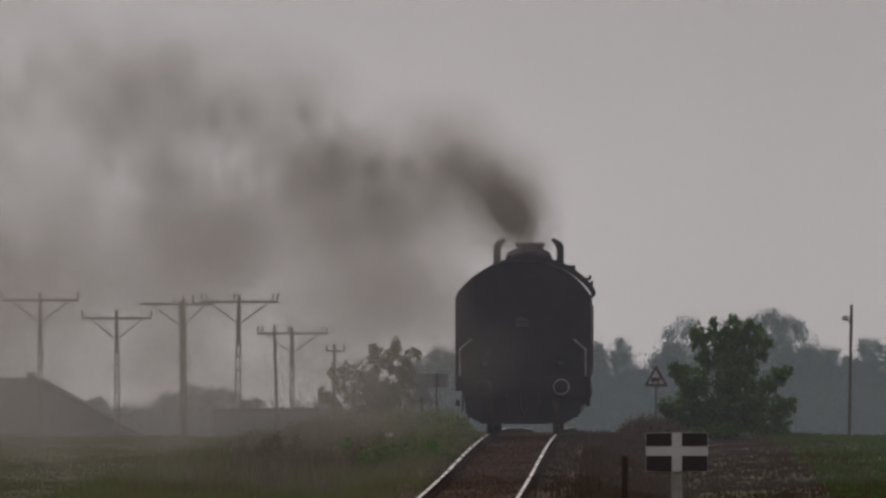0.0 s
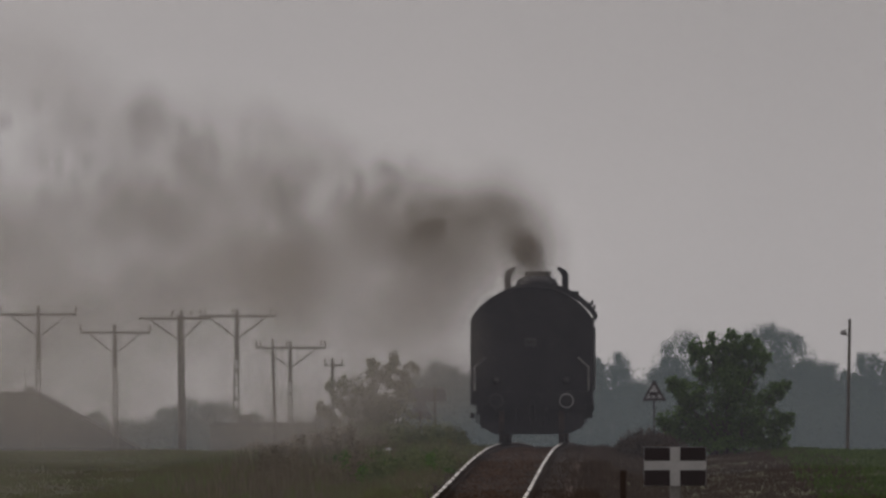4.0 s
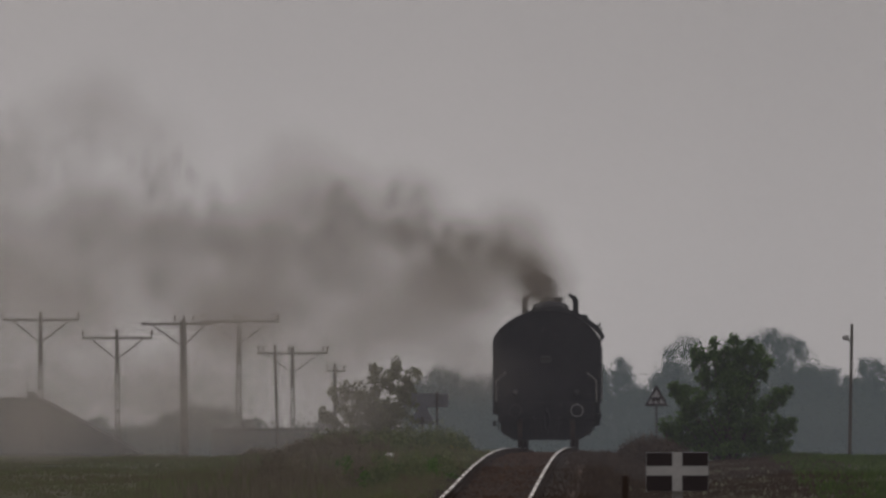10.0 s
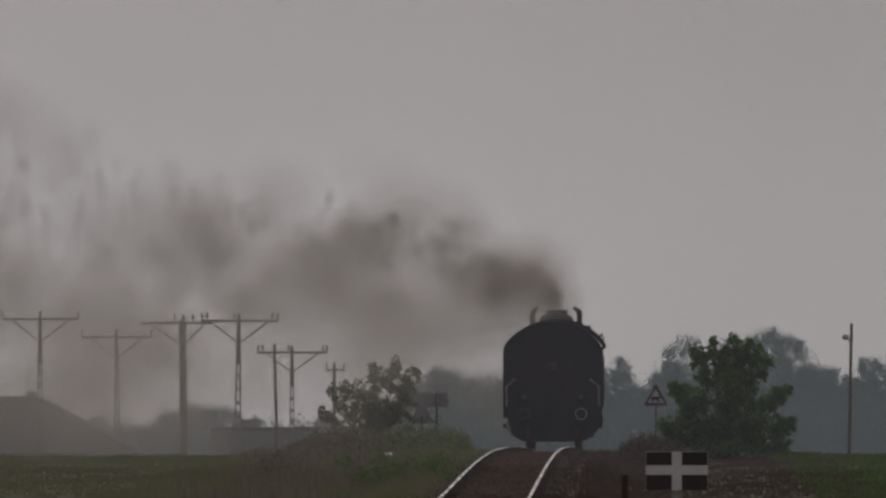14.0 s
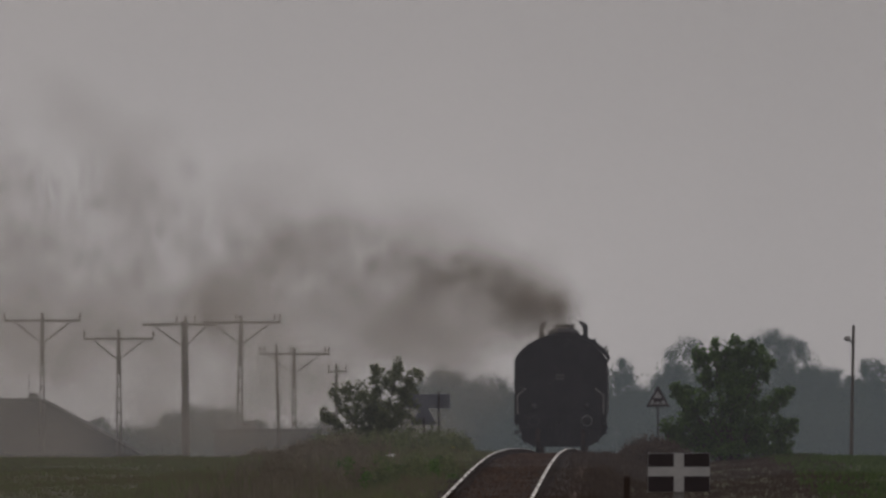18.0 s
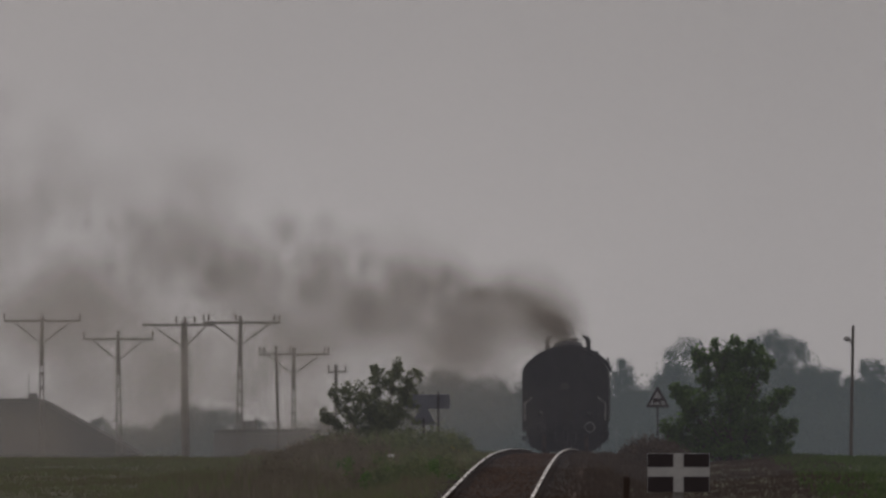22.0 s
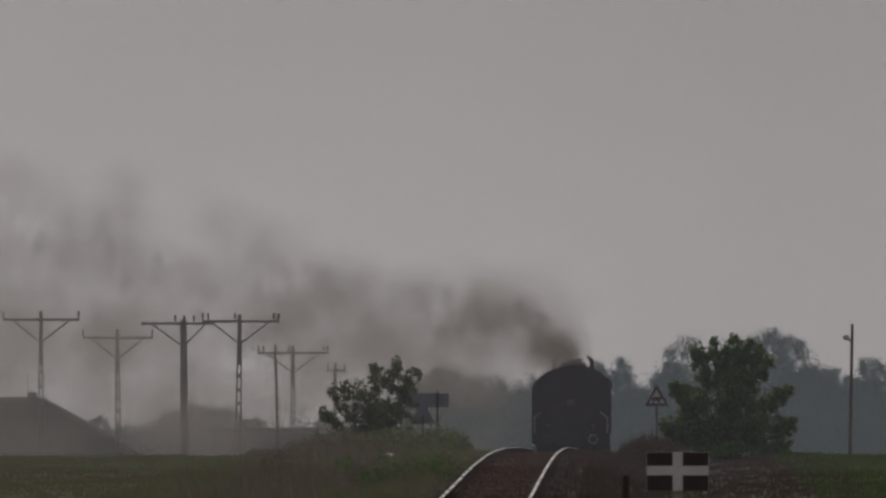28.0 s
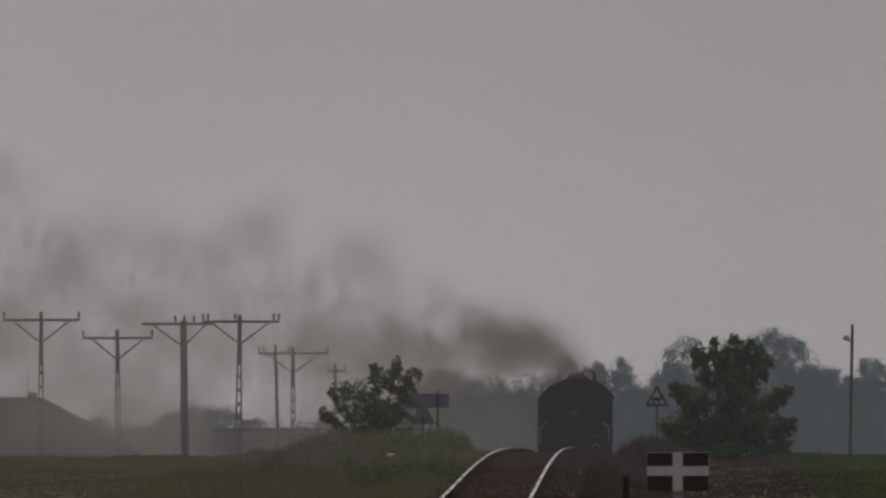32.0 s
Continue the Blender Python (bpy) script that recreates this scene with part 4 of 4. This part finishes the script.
def far_tree(px, top, half, d, seed):
    k = d / FOCAL
    rs, rnd = np.random.RandomState(seed), random.Random(seed)
    c = spot(px, top, d)
    zg = ground_z(c.x, d)
    H, W = c.z - zg, half * k * 1.28
    t = empty("tree", pose(c.x, d, zg), "leafy field tree in a misty far row", "tree", "far tree row")
    bm = bmesh.new()
    rod(bm, (0, 0, -0.3), (0, 0, H * 0.5), 0.022 * H, 0.010 * H, 8)
    centres, radii = [], []
    for i in range(170):
        f = rnd.uniform(0.03, 1.0)
        r = W * rnd.uniform(0.18, 0.32)
        wide = 1 if f < 0.68 else math.sqrt(max(1 - ((f - 0.68) / 0.36) ** 2, 0.05))
        wide *= 0.9 + 0.35 * noise.noise((f * 4, seed * 3.1, 1))
        p = (rnd.uniform(-1, 1) * W * wide, rnd.uniform(-1, 1) * W * wide, max(H * f - r * 1.1, 0.3))
        centres.append(p)
        radii.append((r, r, r * rnd.uniform(0.9, 1.6)))
        if i < 8 and f < 0.6:
            limb(bm, rnd, (0, 0, H * 0.2), p, 0.006 * H)
    part("trunk", bm, M_BARK, t)
    leaf_part("crown", leaf_quads(rs, centres, radii, 17000, 0.08), M_FARLEAF, t)


# the row on the right, behind the line, and the hazier ones on the left
for i, (px, top, half, d) in enumerate((
        (1090, 628, 28, 1300), (1048, 636, 26, 1320), (1010, 655, 34, 1340), (960, 655, 40, 1360), (905, 668, 40, 1360), (860, 660, 40, 1380), (815, 655, 40, 1380), (778, 645, 36, 1380), (745, 668, 30, 1400),
        (1125, 676, 30, 1300), (1165, 655, 32, 1280), (1215, 592, 36, 1260), (1190, 640, 26, 1250), (1262, 640, 40, 1280), (1310, 592, 36, 1260), (1352, 578, 38, 1270), (1398, 588, 34, 1260), (1440, 640, 36, 1240), (1478, 648, 30, 1250),
        (1412, 640, 40, 1230), (1500, 668, 30, 1230), (1540, 632, 26, 1240), (1572, 640, 28, 1240), (1520, 665, 30, 1260), (1340, 650, 60, 1250), (1230, 660, 50, 1240), (1090, 690, 50, 1290), (1150, 690, 50, 1270),
        (1460, 690, 50, 1220), (1545, 690, 50, 1220), (1280, 690, 60, 1230), (1400, 685, 60, 1225), (1500, 710, 60, 1215), (1040, 690, 60, 1330), (985, 690, 60, 1340), (930, 695, 60, 1350), (870, 695, 60, 1370), (820, 690, 50, 1370), (770, 695, 50, 1370))):
    far_tree(px, top, half, d, 40 + i)
for i, (px, top, half, d) in enumerate(((175, 735, 22, 1500), (310, 722, 36, 1550), (350, 712, 32, 1550), (395, 716, 34, 1550), (250, 750, 40, 1500), (450, 738, 22, 1300), (575, 740, 22, 1400))):
    far_tree(px, top, half, d, 90 + i)


WOODS_X = (735, 760, 800, 900, 1000, 1090, 1140, 1190, 1250, 1290, 1420, 1480, 1510, 1560)
WOODS_TOP = (690, 668, 666, 680, 668, 652, 682, 636, 652, 622, 628, 658, 680, 652)


def far_woods():
    rs, rnd = np.random.RandomState(77), random.Random(77)
    centres, radii = [], []
    for i in range(126):
        px = 735 + i * 9.6 if i < 90 else 205 + (i - 90) * 10
        d = rnd.uniform(1290, 1400)
        c = spot(px, float(np.interp(px, WOODS_X, WOODS_TOP)) + rnd.uniform(2, 24) if i < 90 else rnd.uniform(746, 766), d)
        zg = ground_z(c.x, d)
        h = c.z - zg
        for f in (0.2, 0.45, 0.7, 0.88):
            centres.append((c.x + rnd.uniform(-0.6, 0.6), d, zg + h * f))
            radii.append((rnd.uniform(0.8, 1.5), 1.5, h * 0.22))
    ob = leaf_part("far_woods", leaf_quads(rs, centres, radii, 110000, 0.13, loose=True), M_FARLEAF, None)
    tagged(ob, "misty undergrowth below the far trees", "woods", kind="stuff")


far_woods()


# ---- grass and weeds ----
def tufts(name, seed, count, xr, dr, height, mat, label, blades=7, lean=0.35, width=0.012, keep=None, clear=1.0):
    rs = np.random.RandomState(seed)
    verts = []
    made = 0
    while made < count:
        x, d = rs.uniform(*xr), rs.uniform(*dr)
        if abs(x - TRACK_X) < clear or (keep and not keep(x, d, rs)):
            continue
        made += 1
        z = ground_z(x, d) if abs(x - TRACK_X) > 2 else rail_z(d) - 0.2
        h = height * rs.uniform(0.45, 1.25)
        for b in range(blades):
            a = rs.uniform(0, 6.283)
            bx, by = x + rs.normal() * 0.09, d + rs.normal() * 0.09
            hh = h * rs.uniform(0.6, 1.1)
            tx, ty = bx + math.cos(a) * lean * hh * rs.uniform(0.2, 1), by + math.sin(a) * lean * hh
            w = width * rs.uniform(0.7, 1.4)
            verts += [(bx - w, by, z - 0.03), (bx + w, by, z - 0.03), ((bx + tx) / 2 + w * 0.8, (by + ty) / 2, z + hh * 0.6), (tx, ty, z + hh)]
    n = len(verts) // 4
    ob = raw(name, verts, np.arange(n * 4).reshape(n, 4).tolist(), mat)
    return tagged(ob, label, "grass", kind="stuff")


def pale_stone():
    c = spot(690, 806, 400)
    bm = bmesh.new()
    bmesh.ops.create_icosphere(bm, subdivisions=2, radius=1)
    for v in bm.verts:
        f = 1 + 0.25 * noise.noise(v.co * 1.4)
        v.co = Vector((v.co.x * 0.14, v.co.y * 0.12, v.co.z * 0.07)) * f
    ob = part("stone", bm, M_STONE, None, "", pose(c.x, 400, c.z))
    tagged(ob, "pale limewashed stone lying in the verge grass", "stone")
    return ob


pale_stone()


def weeds(name, seed, spots, count, size, mat, label):
    """Leafy weeds, rank and low: (px, py of the top, half width) along the verge."""
    rs, rnd = np.random.RandomState(seed), random.Random(seed)
    centres, radii = [], []
    for px, py, half, d in spots:
        c = spot(px, py, d)
        zg = ground_z(c.x, d)
        h = max(c.z - zg, 0.12)
        centres.append((c.x, d, zg + h * 0.5))
        radii.append((half * d / FOCAL, 0.8, h * 0.55))
    ob = leaf_part(name, leaf_quads(rs, centres, radii, count, size, 0.3), mat, None)
    tagged(ob, label, "weeds", kind="stuff")


rw = random.Random(12)
weeds("verge_weeds", 31, [(555 + 7 * i, 768 - 0.25 * i + rw.uniform(-8, 10) + (16 if i > 37 else 0), rw.uniform(9, 18), rw.uniform(420, 450)) for i in range(40)], 7000, 0.06, M_LEAF2, "rank green weeds along the railway verge")
weeds("verge_weeds", 32, [(440 + 6 * i, 800 - 1.3 * i + rw.uniform(-8, 10), rw.uniform(8, 16), rw.uniform(380, 430)) for i in range(32)], 4200, 0.05, M_WEED, "brown seeding weeds along the railway verge")
weeds("verge_weeds", 33, [(rw.uniform(600, 800), rw.uniform(800, 850), rw.uniform(10, 25), rw.uniform(330, 400)) for i in range(30)], 4500, 0.05, M_LEAF, "fresh green weeds along the railway verge")
weeds("verge_weeds", 36, [(rw.uniform(430, 660), rw.uniform(790, 870), rw.uniform(12, 26), rw.uniform(330, 410)) for i in range(60)], 9000, 0.045, M_WEED, "soft brown weeds gone to seed on the bank")
weeds("verge_weeds", 37, [(rw.uniform(640, 850), rw.uniform(795, 870), rw.uniform(12, 26), rw.uniform(330, 410)) for i in range(60)], 9000, 0.045, M_LEAF2, "low green weeds on the bank")
weeds("verge_flowers", 34, [(795, 785, 16, 425), (815, 792, 12, 425), (775, 782, 10, 430)], 160, 0.03, M_FLOWER, "small yellow flowers on the verge")
weeds("mound_grass", 35, [(1098 + 6 * i, 772 + 0.02 * (i * 6 - 55) ** 2 * 0.3 + rw.uniform(-4, 6), rw.uniform(9, 16), rw.uniform(425, 445)) for i in range(24)], 6500, 0.05, M_DRY, "dry brown grass round the bush")
tufts("verge_grass", 1, 5200, (-9.5, -4.3), (245, 455), 0.22, M_BLADE, "rough green grass on the railway verge")
tufts("dry_weeds", 2, 420, (-8.6, -5.4), (300, 440), 0.5, M_WEED, "tall dry brown weeds beside the railway", lean=0.22, width=0.009, keep=lambda x, d, r: r.uniform() < 0.25 + 0.75 * hump(x, -7.2, 0.9))
tufts("field_grass", 3, 11000, (-19, -8.0), (245, 460), 0.08, M_BLADE, "low green crop in the field")
tufts("verge_grass", 4, 6000, (-0.6, 4.6), (235, 460), 0.08, M_DRY, "dry brownish grass along the railway")
tufts("field_grass", 5, 6000, (3.4, 9.5), (235, 460), 0.11, M_CROP, "green crop in the field past the bush")
tufts("track_weeds", 6, 1500, (TRACK_X - 3.4, TRACK_X - 1.0), (250, 445), 0.17, M_BLADE, "grass creeping over the edge of the track")
tufts("track_weeds", 7, 1500, (TRACK_X + 1.0, TRACK_X + 3.2), (250, 445), 0.15, M_DRY, "dry weeds creeping over the edge of the track")
M_REDWEED = material("rusty_weeds", (0.060, 0.036, 0.026), (0.150, 0.094, 0.066), 0.9, scale=0.5, fine=4, bump=0, spread=0.5, back=0.3, spec=0.05)
tufts("track_weeds", 8, 3600, (TRACK_X - 0.62, TRACK_X + 0.62), (255, 450), 0.085, M_REDWEED, "sparse dry weeds between the rails", clear=0)


# ---- sleepers, the pieces of the track ----
def build_sleepers():
    bm = bmesh.new()
    box(bm, -1.3, 1.3, -0.13, 0.13, -0.30, -0.152, 0.01)
    me = bpy.data.meshes.new("sleeper")
    bm.to_mesh(me)
    bm.free()
    me.materials.append(M_SLEEPER)
    bed = bpy.data.objects["track_bed"]
    rnd = random.Random(4)
    for i in range(250):
        d = 282 + i * 0.62
        s = new("sleeper", me)
        s.parent = bed
        slope = math.degrees(math.atan(rail_z(d + 0.5) - rail_z(d - 0.5)))
        s.matrix_basis = pose(TRACK_X + rnd.uniform(-0.03, 0.03), d, rail_z(d), slope, 0, rnd.uniform(-0.6, 0.6))


build_sleepers()


def motions():
    for ob, rows in SMOKE_MOVES:
        walk(ob, rows)
    for ob, rows in TRAIN_MOVES:
        walk(ob, rows)


motions()
